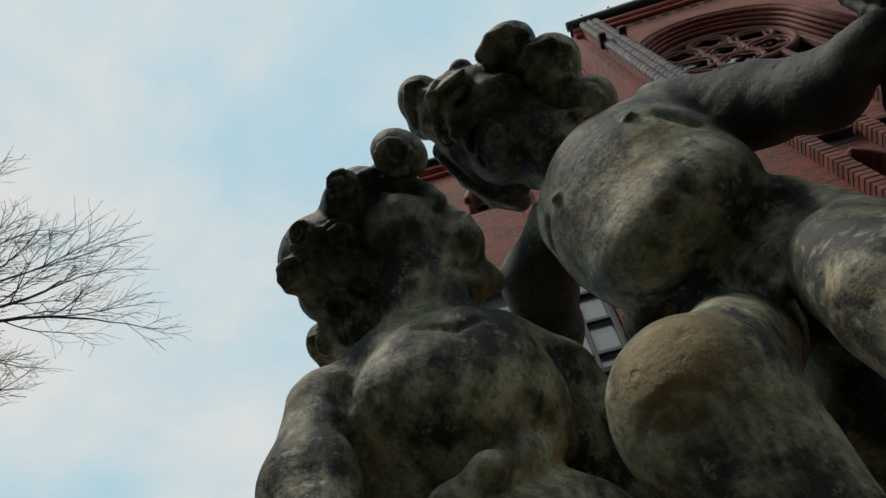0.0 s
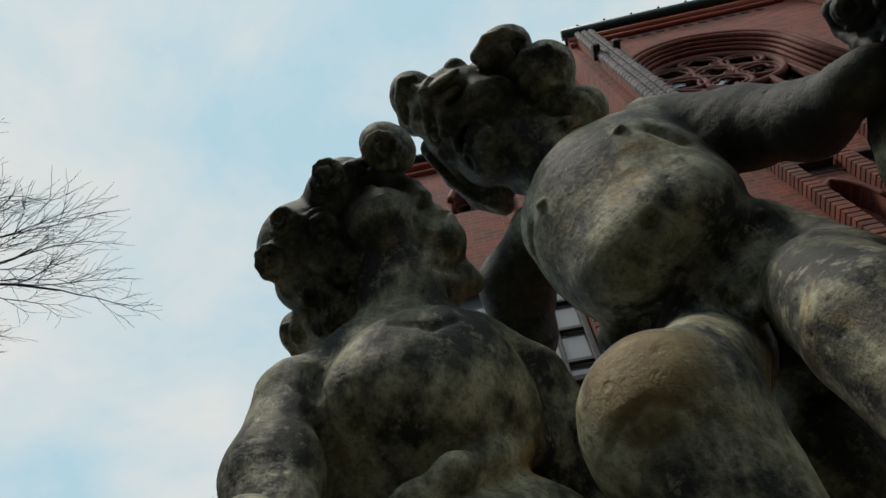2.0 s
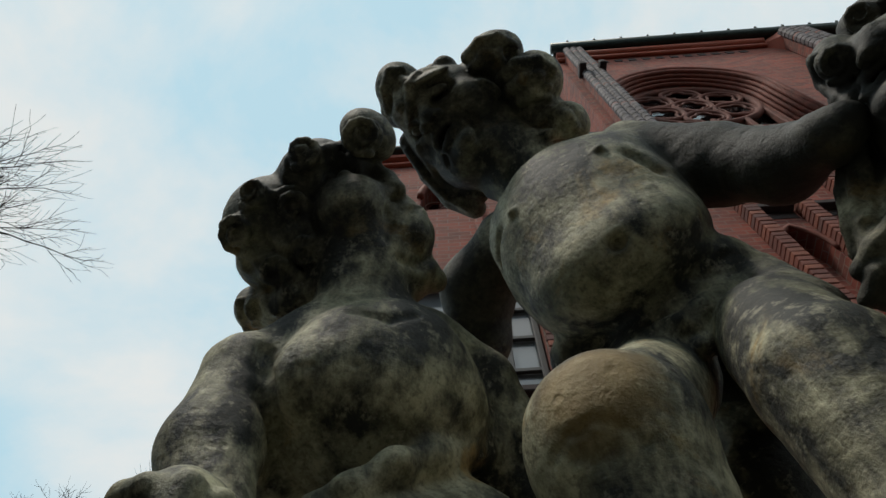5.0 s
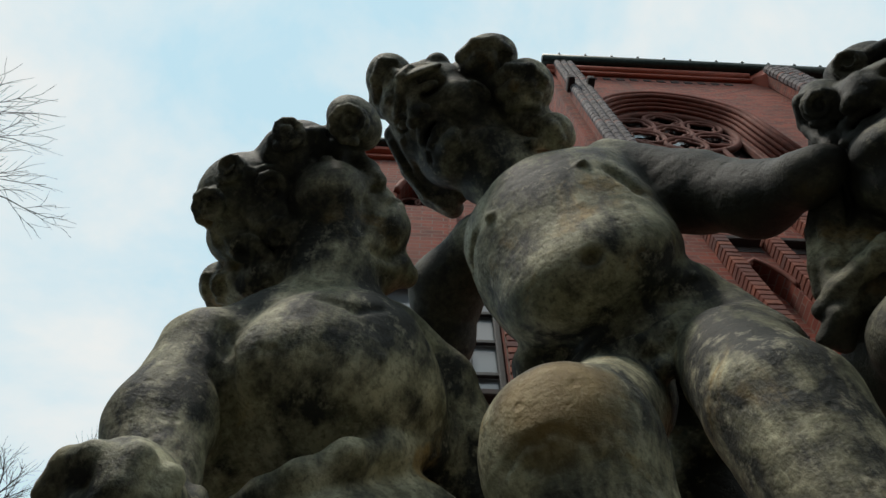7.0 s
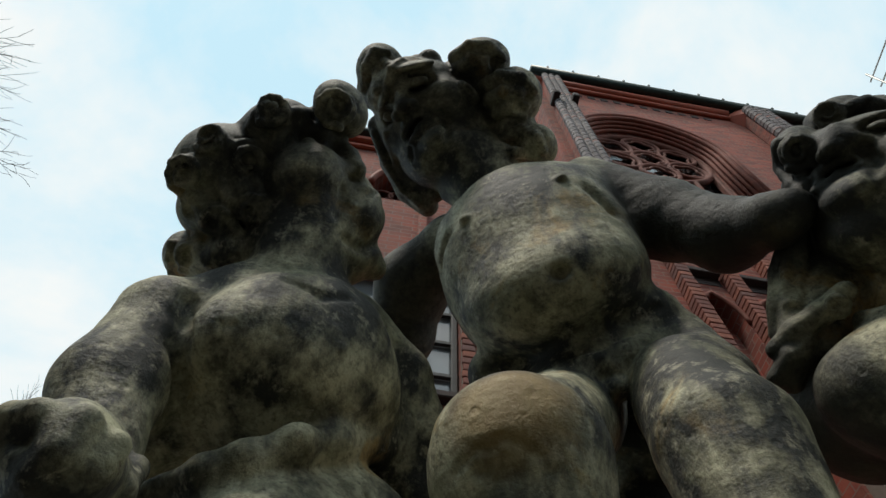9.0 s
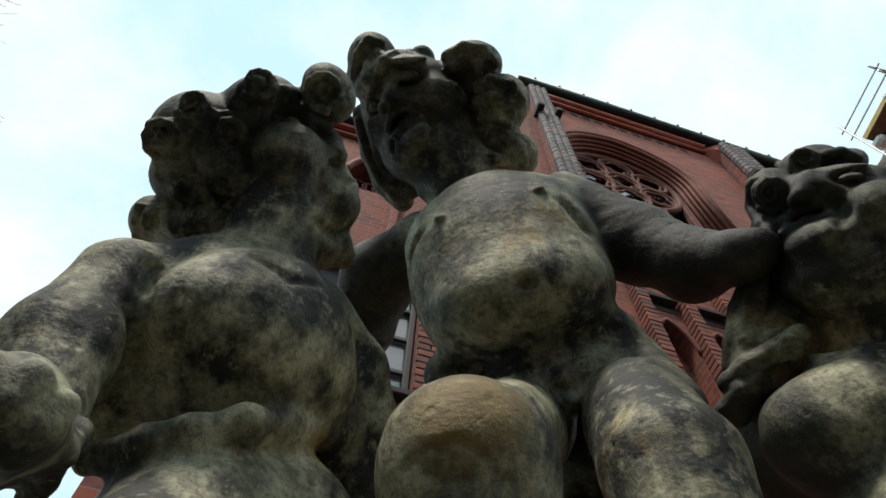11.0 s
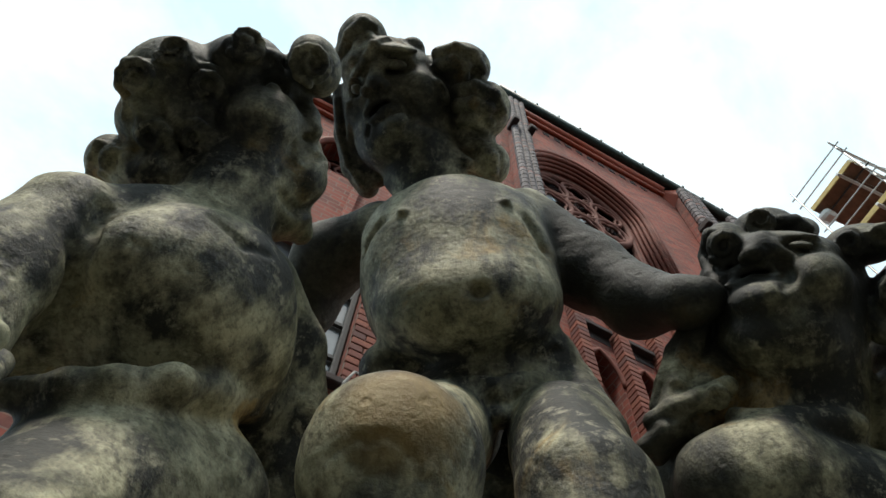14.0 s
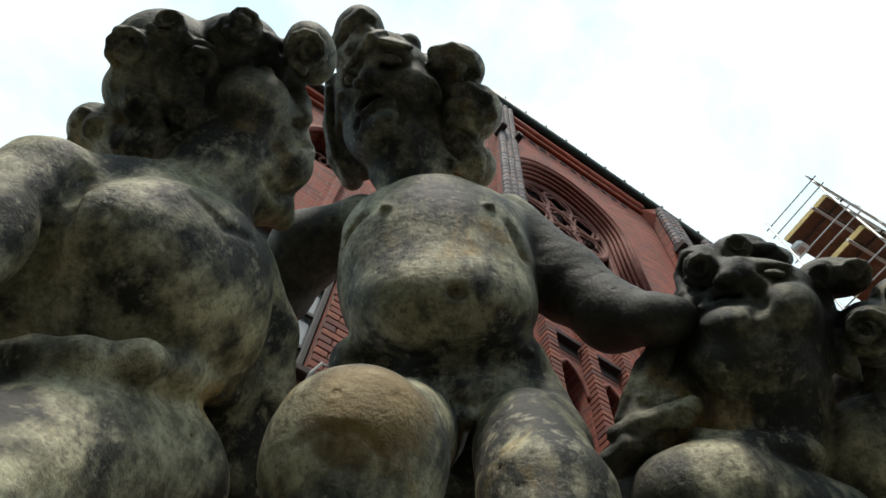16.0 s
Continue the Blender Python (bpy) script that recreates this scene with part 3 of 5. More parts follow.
mid.scoop((-0.031, 0.336, 3.191), (0.015, 0.013, 0.015), (-0.22, -0.01, -0.11), 0.006)
mid.limb((-0.068, 0.378, 3.172), (-0.030, 0.362, 3.149), 0.021, 0.018, 0.004)
mid.limb((-0.030, 0.362, 3.149), (0.013, 0.374, 3.138), 0.018, 0.014, 0.004)
mid.limb((0.013, 0.374, 3.138), (0.034, 0.409, 3.131), 0.014, 0.011, 0.004)
mid.limb((-0.067, 0.404, 3.144), (-0.033, 0.388, 3.123), 0.019, 0.016, 0.004)
mid.limb((-0.033, 0.388, 3.123), (0.000, 0.399, 3.117), 0.016, 0.014, 0.004)
mid.limb((0.000, 0.399, 3.117), (0.007, 0.434, 3.116), 0.014, 0.011, 0.004)
mid.limb((-0.061, 0.433, 3.133), (-0.029, 0.424, 3.113), 0.017, 0.014, 0.004)
mid.limb((-0.029, 0.424, 3.113), (-0.006, 0.456, 3.119), 0.014, 0.011, 0.004)
mid.scoop((0.018, 0.416, 3.117), (0.015, 0.009, 0.012), (-0.28, 0.01, -0.11), 0.006)
mid.limb((-0.048, 0.480, 3.093), (-0.016, 0.478, 3.090), 0.017, 0.015, 0.004)
mid.limb((-0.016, 0.478, 3.090), (0.012, 0.490, 3.044), 0.015, 0.013, 0.004)
mid.limb((0.012, 0.490, 3.044), (0.015, 0.520, 3.036), 0.013, 0.011, 0.004)
mid.limb((-0.050, 0.497, 3.027), (-0.024, 0.517, 3.051), 0.015, 0.012, 0.004)
mid.limb((-0.024, 0.517, 3.051), (0.002, 0.537, 3.040), 0.012, 0.009, 0.004)
mid.limb((-0.357, 0.410, 3.200), (-0.350, 0.480, 3.159), 0.012, 0.011, 0.004)
mid.limb((-0.350, 0.480, 3.159), (-0.328, 0.541, 3.120), 0.011, 0.010, 0.004)
mid.limb((-0.328, 0.541, 3.120), (-0.296, 0.578, 3.095), 0.010, 0.009, 0.004)
mid.limb((-0.320, 0.405, 3.142), (-0.324, 0.488, 3.148), 0.012, 0.011, 0.004)
mid.limb((-0.324, 0.488, 3.148), (-0.300, 0.550, 3.115), 0.011, 0.010, 0.004)
mid.limb((-0.300, 0.550, 3.115), (-0.268, 0.586, 3.093), 0.010, 0.009, 0.004)
mid.limb((0.091, 0.574, 1.93), (0.091, 0.56, 1.70), 0.068, 0.06, 0.03)
mid.limb((-0.08, 0.536, 1.86), (-0.07, 0.56, 1.70), 0.058, 0.06, 0.03)
mid.ball((0.09, 0.50, 1.75), 0.07, 0.03, (1, 1.6, 0.7))
statue(mid, "standing stone child figure with curly hair, arm stretched out")

left = Clay()
# torso
left.ball((-0.394, 0.428, 2.300), 0.108, 0.040)
left.ball((-0.418, 0.353, 2.268), 0.052, 0.030)
left.ball((-0.335, 0.437, 2.358), 0.064, 0.030)
left.ball((-0.366, 0.483, 2.316), 0.093, 0.040)
left.ball((-0.468, 0.432, 2.283), 0.070, 0.040)
left.ball((-0.554, 0.448, 2.224), 0.040, 0.030)
left.ball((-0.462, 0.380, 2.418), 0.050, 0.030)
left.ball((-0.364, 0.471, 2.461), 0.056, 0.030)
left.egg((-0.424, 0.400, 2.377), (0.105, 0.059, 0.100), (-0.48, -0.41, 0.09), 0.060)
left.egg((-0.508, 0.438, 2.307), (0.064, 0.090, 0.085), (-0.58, -0.49, 0.18), 0.050)
left.egg((-0.352, 0.524, 2.383), (0.064, 0.113, 0.100), (-0.60, -0.32, 0.08), 0.050)
left.limb((-0.436, 0.400, 2.433), (-0.518, 0.347, 2.352), 0.062, 0.055, 0.030)
# belly roll and lap
left.limb((-0.496, 0.417, 2.115), (-0.423, 0.405, 2.115), 0.015, 0.014, 0.020)
left.limb((-0.423, 0.405, 2.115), (-0.382, 0.407, 2.127), 0.014, 0.014, 0.020)
left.limb((-0.382, 0.407, 2.127), (-0.343, 0.431, 2.158), 0.014, 0.016, 0.020)
left.limb((-0.343, 0.431, 2.158), (-0.324, 0.481, 2.203), 0.016, 0.018, 0.020)
left.limb((-0.324, 0.481, 2.203), (-0.311, 0.587, 2.297), 0.018, 0.021, 0.020)
left.egg((-0.408, 0.534, 2.088), (0.103, 0.098, 0.125), (-0.88, -0.39, 0.28), 0.008)
left.egg((-0.355, 0.592, 2.139), (0.096, 0.090, 0.112), (-0.86, -0.32, 0.20), 0.020)
left.limb((-0.418, 0.576, 2.132), (-0.376, 0.396, 1.917), 0.130, 0.063, 0.04)
# far arm
left.limb((-0.336, 0.492, 2.459), (-0.294, 0.576, 2.430), 0.047, 0.042, 0.020)
left.limb((-0.294, 0.576, 2.430), (-0.271, 0.634, 2.338), 0.042, 0.040, 0.020)
left.limb((-0.271, 0.634, 2.338), (-0.289, 0.685, 2.239), 0.040, 0.042, 0.020)
left.egg((-0.343, 0.635, 2.339), (0.064, 0.121, 0.090), (-0.72, -0.29, 0.11), 0.020)
# near shoulder, arm and fist
left.ball((-0.520, 0.330, 2.329), 0.046, 0.030)
left.limb((-0.524, 0.320, 2.318), (-0.522, 0.321, 2.184), 0.049, 0.053, 0.030)
left.limb((-0.522, 0.321, 2.184), (-0.480, 0.328, 2.050), 0.053, 0.042, 0.030)
left.egg((-0.526, 0.397, 2.276), (0.047, 0.088, 0.080), (-0.72, -0.30, 0.56), 0.020)
left.limb((-0.464, 0.321, 2.039), (-0.396, 0.252, 1.967), 0.034, 0.032, 0.020)
left.egg((-0.381, 0.230, 1.950), (0.040, 0.040, 0.052), (-0.84, -0.36, 0.68), 0.012)
# fingers
left.scoop((-0.377, 0.190, 1.929), (0.011, 0.007, 0.012), (-0.89, -0.14, 0.94), 0.010)
left.limb((-0.345, 0.203, 1.946), (-0.350, 0.204, 1.921), 0.012, 0.010, 0.006)
left.limb((-0.350, 0.204, 1.921), (-0.366, 0.210, 1.910), 0.010, 0.010, 0.006)
left.limb((-0.366, 0.210, 1.910), (-0.391, 0.226, 1.911), 0.010, 0.009, 0.006)
left.limb((-0.337, 0.228, 1.946), (-0.342, 0.230, 1.926), 0.012, 0.011, 0.006)
left.limb((-0.342, 0.230, 1.926), (-0.355, 0.235, 1.914), 0.011, 0.010, 0.006)
left.limb((-0.355, 0.235, 1.914), (-0.488, 0.334, 2.007), 0.010, 0.012, 0.006)
left.limb((-0.433, 0.333, 2.054), (-0.410, 0.312, 2.003), 0.014, 0.012, 0.006)
left.limb((-0.410, 0.312, 2.003), (-0.455, 0.351, 2.019), 0.012, 0.013, 0.006)
left.limb((-0.455, 0.351, 2.019), (-0.474, 0.369, 2.008), 0.013, 0.012, 0.006)
left.limb((-0.372, 0.189, 1.949), (-0.397, 0.190, 1.953), 0.010, 0.010, 0.006)
left.limb((-0.397, 0.190, 1.953), (-0.410, 0.195, 1.936), 0.010, 0.009, 0.006)
# armpit and chest hollows
left.groove((-0.467, 0.304, 2.316), (-0.455, 0.319, 2.248), 0.007, 0.020)
left.groove((-0.455, 0.319, 2.248), (-0.471, 0.358, 2.219), 0.006, 0.020)
left.groove((-0.471, 0.358, 2.219), (-0.496, 0.403, 2.200), 0.006, 0.020)
left.scoop((-0.390, 0.316, 2.243), (0.003, 0.002, 0.003), (-0.61, -0.26, 0.49), 0.004)
left.scoop((-0.405, 0.308, 2.246), (0.002, 0.001, 0.002), (-0.61, -0.28, 0.50), 0.004)
left.scoop((-0.473, 0.288, 2.153), (0.002, 0.001, 0.002), (-0.71, -0.36, 0.60), 0.004)
left.scoop((-0.349, 0.346, 2.249), (0.003, 0.002, 0.002), (-0.61, -0.21, 0.45), 0.004)
left.groove((-0.359, 0.478, 2.156), (-0.343, 0.517, 2.195), 0.002, 0.006)
left.groove((-0.343, 0.517, 2.195), (-0.297, 0.517, 2.165), 0.002, 0.006)
left.scoop((-0.373, 0.468, 2.156), (0.009, 0.004, 0.008), (-0.78, -0.27, 0.33), 0.006)
left.scoop((-0.293, 0.511, 2.140), (0.003, 0.005, 0.005), (-0.78, -0.30, 0.14), 0.004)
left.scoop((-0.297, 0.512, 2.151), (0.002, 0.002, 0.003), (-0.77, -0.30, 0.14), 0.004)
left.egg((-0.399, 0.346, 2.218), (0.004, 0.004, 0.005), (-0.53, -0.46, 0.13), 0.008)
left.egg((-0.297, 0.400, 2.267), (0.005, 0.004, 0.005), (-0.55, -0.32, 0.07), 0.008)
left.scoop((-0.401, 0.312, 2.242), (0.003, 0.002, 0.003), (-0.47, -0.46, 0.10), 0.004)
left.scoop((-0.390, 0.317, 2.242), (0.003, 0.002, 0.003), (-0.47, -0.45, 0.10), 0.004)
left.scoop((-0.445, 0.312, 2.250), (0.003, 0.002, 0.003), (-0.46, -0.50, 0.12), 0.004)
left.scoop((-0.335, 0.412, 2.211), (0.003, 0.002, 0.003), (-0.61, -0.37, 0.12), 0.004)
left.scoop((-0.362, 0.362, 2.223), (0.003, 0.002, 0.003), (-0.54, -0.41, 0.11), 0.004)
# neck and head
left.limb((-0.413, 0.416, 2.459), (-0.398, 0.379, 2.586), 0.071, 0.082, 0.025)
left.egg((-0.512, 0.364, 2.579), (0.078, 0.041, 0.090), (-0.35, -0.43, 0.04), 0.020)
left.egg((-0.452, 0.308, 2.758), (0.126, 0.111, 0.135), (-0.30, -0.29, 0.15), 0.012)
left.egg((-0.390, 0.394, 2.628), (0.096, 0.082, 0.095), (-0.36, -0.32, 0.00), 0.030)
left.egg((-0.380, 0.310, 2.650), (0.070, 0.068, 0.085), (-0.28, -0.31, -0.02), 0.020)
left.egg((-0.314, 0.388, 2.631), (0.041, 0.045, 0.055), (-0.36, -0.26, -0.02), 0.015)
left.egg((-0.351, 0.441, 2.586), (0.058, 0.037, 0.060), (-0.42, -0.29, 0.01), 0.020)
left.ball((-0.313, 0.464, 2.587), 0.021, 0.010)
left.egg((-0.346, 0.376, 2.682), (0.059, 0.078, 0.075), (-0.33, -0.28, -0.02), 0.020)
# brow, eye, nose and lips
left.limb((-0.380, 0.232, 2.703), (-0.341, 0.252, 2.709), 0.017, 0.014, 0.012)
left.limb((-0.341, 0.252, 2.709), (-0.327, 0.282, 2.727), 0.014, 0.011, 0.012)
left.scoop((-0.356, 0.250, 2.678), (0.023, 0.013, 0.020), (-0.33, -0.14, 0.47), 0.008)
left.egg((-0.353, 0.248, 2.661), (0.012, 0.008, 0.011), (-0.33, -0.14, 0.47), 0.004)
left.limb((-0.332, 0.266, 2.740), (-0.310, 0.307, 2.703), 0.015, 0.016, 0.016)
left.limb((-0.310, 0.307, 2.703), (-0.297, 0.320, 2.670), 0.016, 0.016, 0.016)
left.ball((-0.312, 0.315, 2.651), 0.013, 0.008)
left.scoop((-0.301, 0.323, 2.646), (0.013, 0.007, 0.011), (-0.35, -0.17, 0.22), 0.004)
left.egg((-0.300, 0.352, 2.653), (0.018, 0.013, 0.025), (-0.40, -0.03, 0.54), 0.006)
left.egg((-0.288, 0.373, 2.664), (0.012, 0.016, 0.025), (-0.33, -0.23, -0.03), 0.006)
left.groove((-0.297, 0.348, 2.604), (-0.286, 0.353, 2.634), 0.005, 0.004)
left.groove((-0.286, 0.353, 2.634), (-0.277, 0.365, 2.661), 0.005, 0.004)
left.groove((-0.316, 0.325, 2.610), (-0.318, 0.338, 2.586), 0.005, 0.014)
left.groove((-0.318, 0.338, 2.586), (-0.327, 0.343, 2.558), 0.005, 0.014)
left.groove((-0.324, 0.379, 2.538), (-0.311, 0.410, 2.556), 0.005, 0.012)
left.groove((-0.311, 0.410, 2.556), (-0.289, 0.434, 2.611), 0.005, 0.012)
left.groove((-0.351, 0.326, 2.342), (-0.312, 0.355, 2.326), 0.003, 0.014)
left.groove((-0.312, 0.355, 2.326), (-0.292, 0.382, 2.354), 0.003, 0.014)
# hair
left.egg((-0.530, 0.251, 2.698), (0.079, 0.072, 0.110), (-0.09, -0.46, -0.31), 0.010)
left.egg((-0.546, 0.297, 2.632), (0.051, 0.055, 0.090), (-0.27, -0.45, 0.01), 0.010)
left.egg((-0.420, 0.223, 2.746), (0.063, 0.043, 0.090), (-0.23, -0.29, 0.13), 0.010)
left.egg((-0.618, 0.375, 2.639), (0.048, 0.053, 0.090), (-0.03, -0.59, -0.55), 0.010)
left.egg((-0.544, 0.354, 2.603), (0.043, 0.037, 0.070), (-0.33, -0.45, 0.04), 0.010)
left.egg((-0.479, 0.297, 2.629), (0.047, 0.052, 0.070), (-0.27, -0.40, -0.00), 0.012)
left.egg((-0.307, 0.236, 2.763), (0.044, 0.054, 0.065), (-0.15, -0.26, -0.24), 0.006)
left.coil((-0.451, 0.241, 2.635), 0.044, (0.35, -0.22, -0.91), 0.40, 1)
left.coil((-0.528, 0.223, 2.596), 0.039, (-0.04, -0.35, -0.94), 2.00, -1)
left.coil((-0.487, 0.191, 2.629), 0.031, (0.17, -0.75, -0.64), 1.00, 1)
left.coil((-0.297, 0.220, 2.700), 0.040, (0.29, -0.39, -0.87), 2.60, -1)
left.coil((-0.506, 0.293, 2.553), 0.034, (0.25, -0.09, -0.96), 3.00, 1)
left.coil((-0.452, 0.299, 2.566), 0.029, (0.37, -0.29, -0.88), 0.20, -1)
left.coil((-0.392, 0.189, 2.675), 0.035, (0.26, -0.71, -0.65), 1.40, 1)
left.coil((-0.566, 0.335, 2.550), 0.034, (0.02, -0.21, -0.98), 2.20, 1)
left.limb((-0.420, 0.224, 2.662), (-0.435, 0.202, 2.671), 0.012, 0.011, 0.004)
left.limb((-0.435, 0.202, 2.671), (-0.421, 0.185, 2.682), 0.011, 0.010, 0.004)
left.limb((-0.421, 0.185, 2.682), (-0.388, 0.174, 2.663), 0.010, 0.008, 0.004)
left.limb((-0.405, 0.238, 2.654), (-0.391, 0.222, 2.666), 0.014, 0.012, 0.004)
left.limb((-0.391, 0.222, 2.666), (-0.369, 0.217, 2.683), 0.012, 0.010, 0.004)
left.limb((-0.369, 0.217, 2.683), (-0.354, 0.227, 2.707), 0.010, 0.008, 0.004)
left.limb((-0.363, 0.206, 2.693), (-0.359, 0.227, 2.760), 0.013, 0.011, 0.004)
left.limb((-0.359, 0.227, 2.760), (-0.332, 0.237, 2.711), 0.011, 0.008, 0.004)
left.limb((-0.562, 0.209, 2.631), (-0.569, 0.237, 2.621), 0.013, 0.011, 0.004)
left.limb((-0.569, 0.237, 2.621), (-0.542, 0.253, 2.572), 0.011, 0.009, 0.004)
left.limb((-0.542, 0.253, 2.572), (-0.549, 0.272, 2.563), 0.009, 0.008, 0.004)
left.limb((-0.490, 0.252, 2.594), (-0.478, 0.274, 2.569), 0.013, 0.011, 0.004)
left.limb((-0.478, 0.274, 2.569), (-0.486, 0.296, 2.555), 0.011, 0.009, 0.004)
left.limb((-0.486, 0.296, 2.555), (-0.472, 0.318, 2.537), 0.009, 0.008, 0.004)
left.limb((-0.529, 0.250, 2.569), (-0.517, 0.270, 2.556), 0.012, 0.010, 0.004)
left.limb((-0.517, 0.270, 2.556), (-0.529, 0.296, 2.552), 0.010, 0.008, 0.004)
left.limb((-0.437, 0.265, 2.606), (-0.435, 0.285, 2.584), 0.012, 0.010, 0.004)
left.limb((-0.435, 0.285, 2.584), (-0.421, 0.301, 2.571), 0.010, 0.008, 0.004)
left.limb((-0.421, 0.301, 2.571), (-0.427, 0.313, 2.548), 0.008, 0.006, 0.004)
left.limb((-0.612, 0.324, 2.590), (-0.620, 0.342, 2.576), 0.011, 0.010, 0.004)
left.limb((-0.620, 0.342, 2.576), (-0.632, 0.368, 2.581), 0.010, 0.008, 0.004)
left.limb((-0.554, 0.316, 2.571), (-0.541, 0.327, 2.524), 0.012, 0.010, 0.004)
left.limb((-0.541, 0.327, 2.524), (-0.522, 0.338, 2.498), 0.010, 0.007, 0.004)
left.limb((-0.499, 0.313, 2.551), (-0.491, 0.322, 2.513), 0.011, 0.008, 0.004)
left.limb((-0.491, 0.322, 2.513), (-0.478, 0.335, 2.503), 0.008, 0.006, 0.004)
left.ball((-0.42, 0.62, 1.86), 0.2, 0.04, (1, 0.9, 0.9))
left.limb((-0.40, 0.42, 1.93), (-0.36, 0.46, 1.70), 0.06, 0.05, 0.03)
statue(left, "seated stone child figure with curly hair, looking up")

right = Clay()
# torso
right.ball((0.366, 0.674, 2.270), 0.098, 0.030)
right.ball((0.482, 0.705, 2.250), 0.101, 0.050)
right.ball((0.300, 0.669, 2.282), 0.060, 0.040)
right.ball((0.384, 0.700, 2.105), 0.103, 0.050)
right.ball((0.649, 0.669, 2.390), 0.109, 0.03)
right.ball((0.322, 0.772, 2.348), 0.093, 0.03)
right.ball((0.611, 0.762, 2.417), 0.116, 0.03)
# neck and head
right.limb((0.446, 0.671, 2.374), (0.480, 0.638, 2.494), 0.083, 0.101, 0.015)
right.egg((0.491, 0.583, 2.591), (0.120, 0.116, 0.145), (-0.62, 0.31, -0.34), 0.012)
right.egg((0.458, 0.589, 2.514), (0.106, 0.077, 0.110), (-0.66, 0.29, -0.35), 0.030)
# back and far shoulder
right.egg((0.702, 0.699, 2.491), (0.088, 0.159, 0.100), (-0.80, 0.36, -0.49), 0.020)
# jowl, chin, cheeks
right.egg((0.400, 0.509, 2.491), (0.051, 0.028, 0.055), (-0.62, 0.25, -0.38), 0.016)
right.egg((0.482, 0.486, 2.510), (0.045, 0.045, 0.065), (-0.60, 0.35, -0.35), 0.020)
right.egg((0.375, 0.543, 2.558), (0.035, 0.041, 0.055), (-0.59, 0.25, -0.29), 0.020)
right.egg((0.421, 0.557, 2.463), (0.078, 0.053, 0.070), (-0.66, 0.28, -0.35), 0.030)
right.egg((0.457, 0.483, 2.601), (0.085, 0.032, 0.080), (-0.51, 0.37, -0.21), 0.020)
# eyes, nose, lips
right.scoop((0.457, 0.439, 2.537), (0.026, 0.012, 0.023), (-0.47, 0.43, -0.16), 0.008)
right.egg((0.460, 0.443, 2.541), (0.018, 0.007, 0.014), (-0.49, 0.42, -0.19), 0.006)
right.egg((0.468, 0.439, 2.566), (0.027, 0.005, 0.019), (-0.47, 0.42, -0.19), 0.006)
right.scoop((0.382, 0.493, 2.588), (0.016, 0.009, 0.014), (-0.59, 0.08, -0.58), 0.008)
right.limb((0.416, 0.451, 2.576), (0.390, 0.460, 2.542), 0.011, 0.013, 0.016)
right.ball((0.381, 0.471, 2.546), 0.008, 0.008)
right.ball((0.404, 0.461, 2.540), 0.009, 0.008)
right.scoop((0.382, 0.470, 2.538), (0.005, 0.004, 0.005), (-0.54, 0.29, -0.29), 0.003)
right.scoop((0.394, 0.460, 2.530), (0.005, 0.004, 0.005), (-0.54, 0.30, -0.30), 0.003)
right.limb((0.356, 0.507, 2.518), (0.379, 0.499, 2.550), 0.010, 0.010, 0.005)
right.limb((0.379, 0.499, 2.550), (0.400, 0.484, 2.551), 0.010, 0.010, 0.005)
right.limb((0.400, 0.484, 2.551), (0.416, 0.474, 2.538), 0.010, 0.009, 0.005)
right.limb((0.416, 0.474, 2.538), (0.427, 0.478, 2.516), 0.009, 0.009, 0.005)
right.scoop((0.402, 0.497, 2.541), (0.031, 0.006, 0.021), (-0.60, 0.21, -0.43), 0.004)
right.limb((0.368, 0.502, 2.516), (0.395, 0.496, 2.525), 0.008, 0.009, 0.005)
right.limb((0.395, 0.496, 2.525), (0.416, 0.482, 2.507), 0.009, 0.008, 0.005)
right.groove((0.431, 0.468, 2.529), (0.432, 0.470, 2.494), 0.005, 0.012)
right.groove((0.432, 0.470, 2.494), (0.410, 0.471, 2.460), 0.005, 0.012)
right.groove((0.360, 0.501, 2.539), (0.351, 0.518, 2.514), 0.005, 0.012)
right.limb((0.338, 0.625, 2.361), (0.397, 0.606, 2.330), 0.015, 0.017, 0.020)
right.limb((0.397, 0.606, 2.330), (0.483, 0.604, 2.332), 0.017, 0.016, 0.020)
# hair
right.egg((0.396, 0.508, 2.653), (0.040, 0.045, 0.070), (-0.52, 0.27, -0.27), 0.008)
right.egg((0.482, 0.493, 2.717), (0.051, 0.033, 0.070), (-0.50, 0.32, -0.29), 0.008)
right.egg((0.532, 0.494, 2.703), (0.036, 0.025, 0.060), (-0.51, 0.35, -0.31), 0.008)
right.egg((0.605, 0.482, 2.629), (0.055, 0.035, 0.070), (-0.56, 0.40, -0.36), 0.008)
right.egg((0.642, 0.528, 2.539), (0.054, 0.054, 0.080), (-0.65, 0.41, -0.43), 0.008)
right.egg((0.708, 0.491, 2.578), (0.058, 0.050, 0.080), (-0.62, 0.46, -0.43), 0.010)
right.egg((0.577, 0.532, 2.582), (0.026, 0.052, 0.060), (-0.61, 0.37, -0.38), 0.010)
right.egg((0.369, 0.551, 2.606), (0.022, 0.037, 0.050), (-0.57, 0.24, -0.28), 0.008)
right.coil((0.369, 0.474, 2.595), 0.034, (-0.36, -0.41, -0.84), 0.60, 1)
right.coil((0.449, 0.462, 2.662), 0.029, (-0.40, -0.73, -0.55), 2.00, -1)
right.coil((0.600, 0.443, 2.578), 0.028, (-0.52, -0.36, -0.77), 1.20, 1)
right.coil((0.558, 0.457, 2.587), 0.027, (-0.49, -0.38, -0.79), 3.00, -1)
right.coil((0.594, 0.489, 2.484), 0.043, (-0.69, -0.34, -0.64), 0.30, 1)
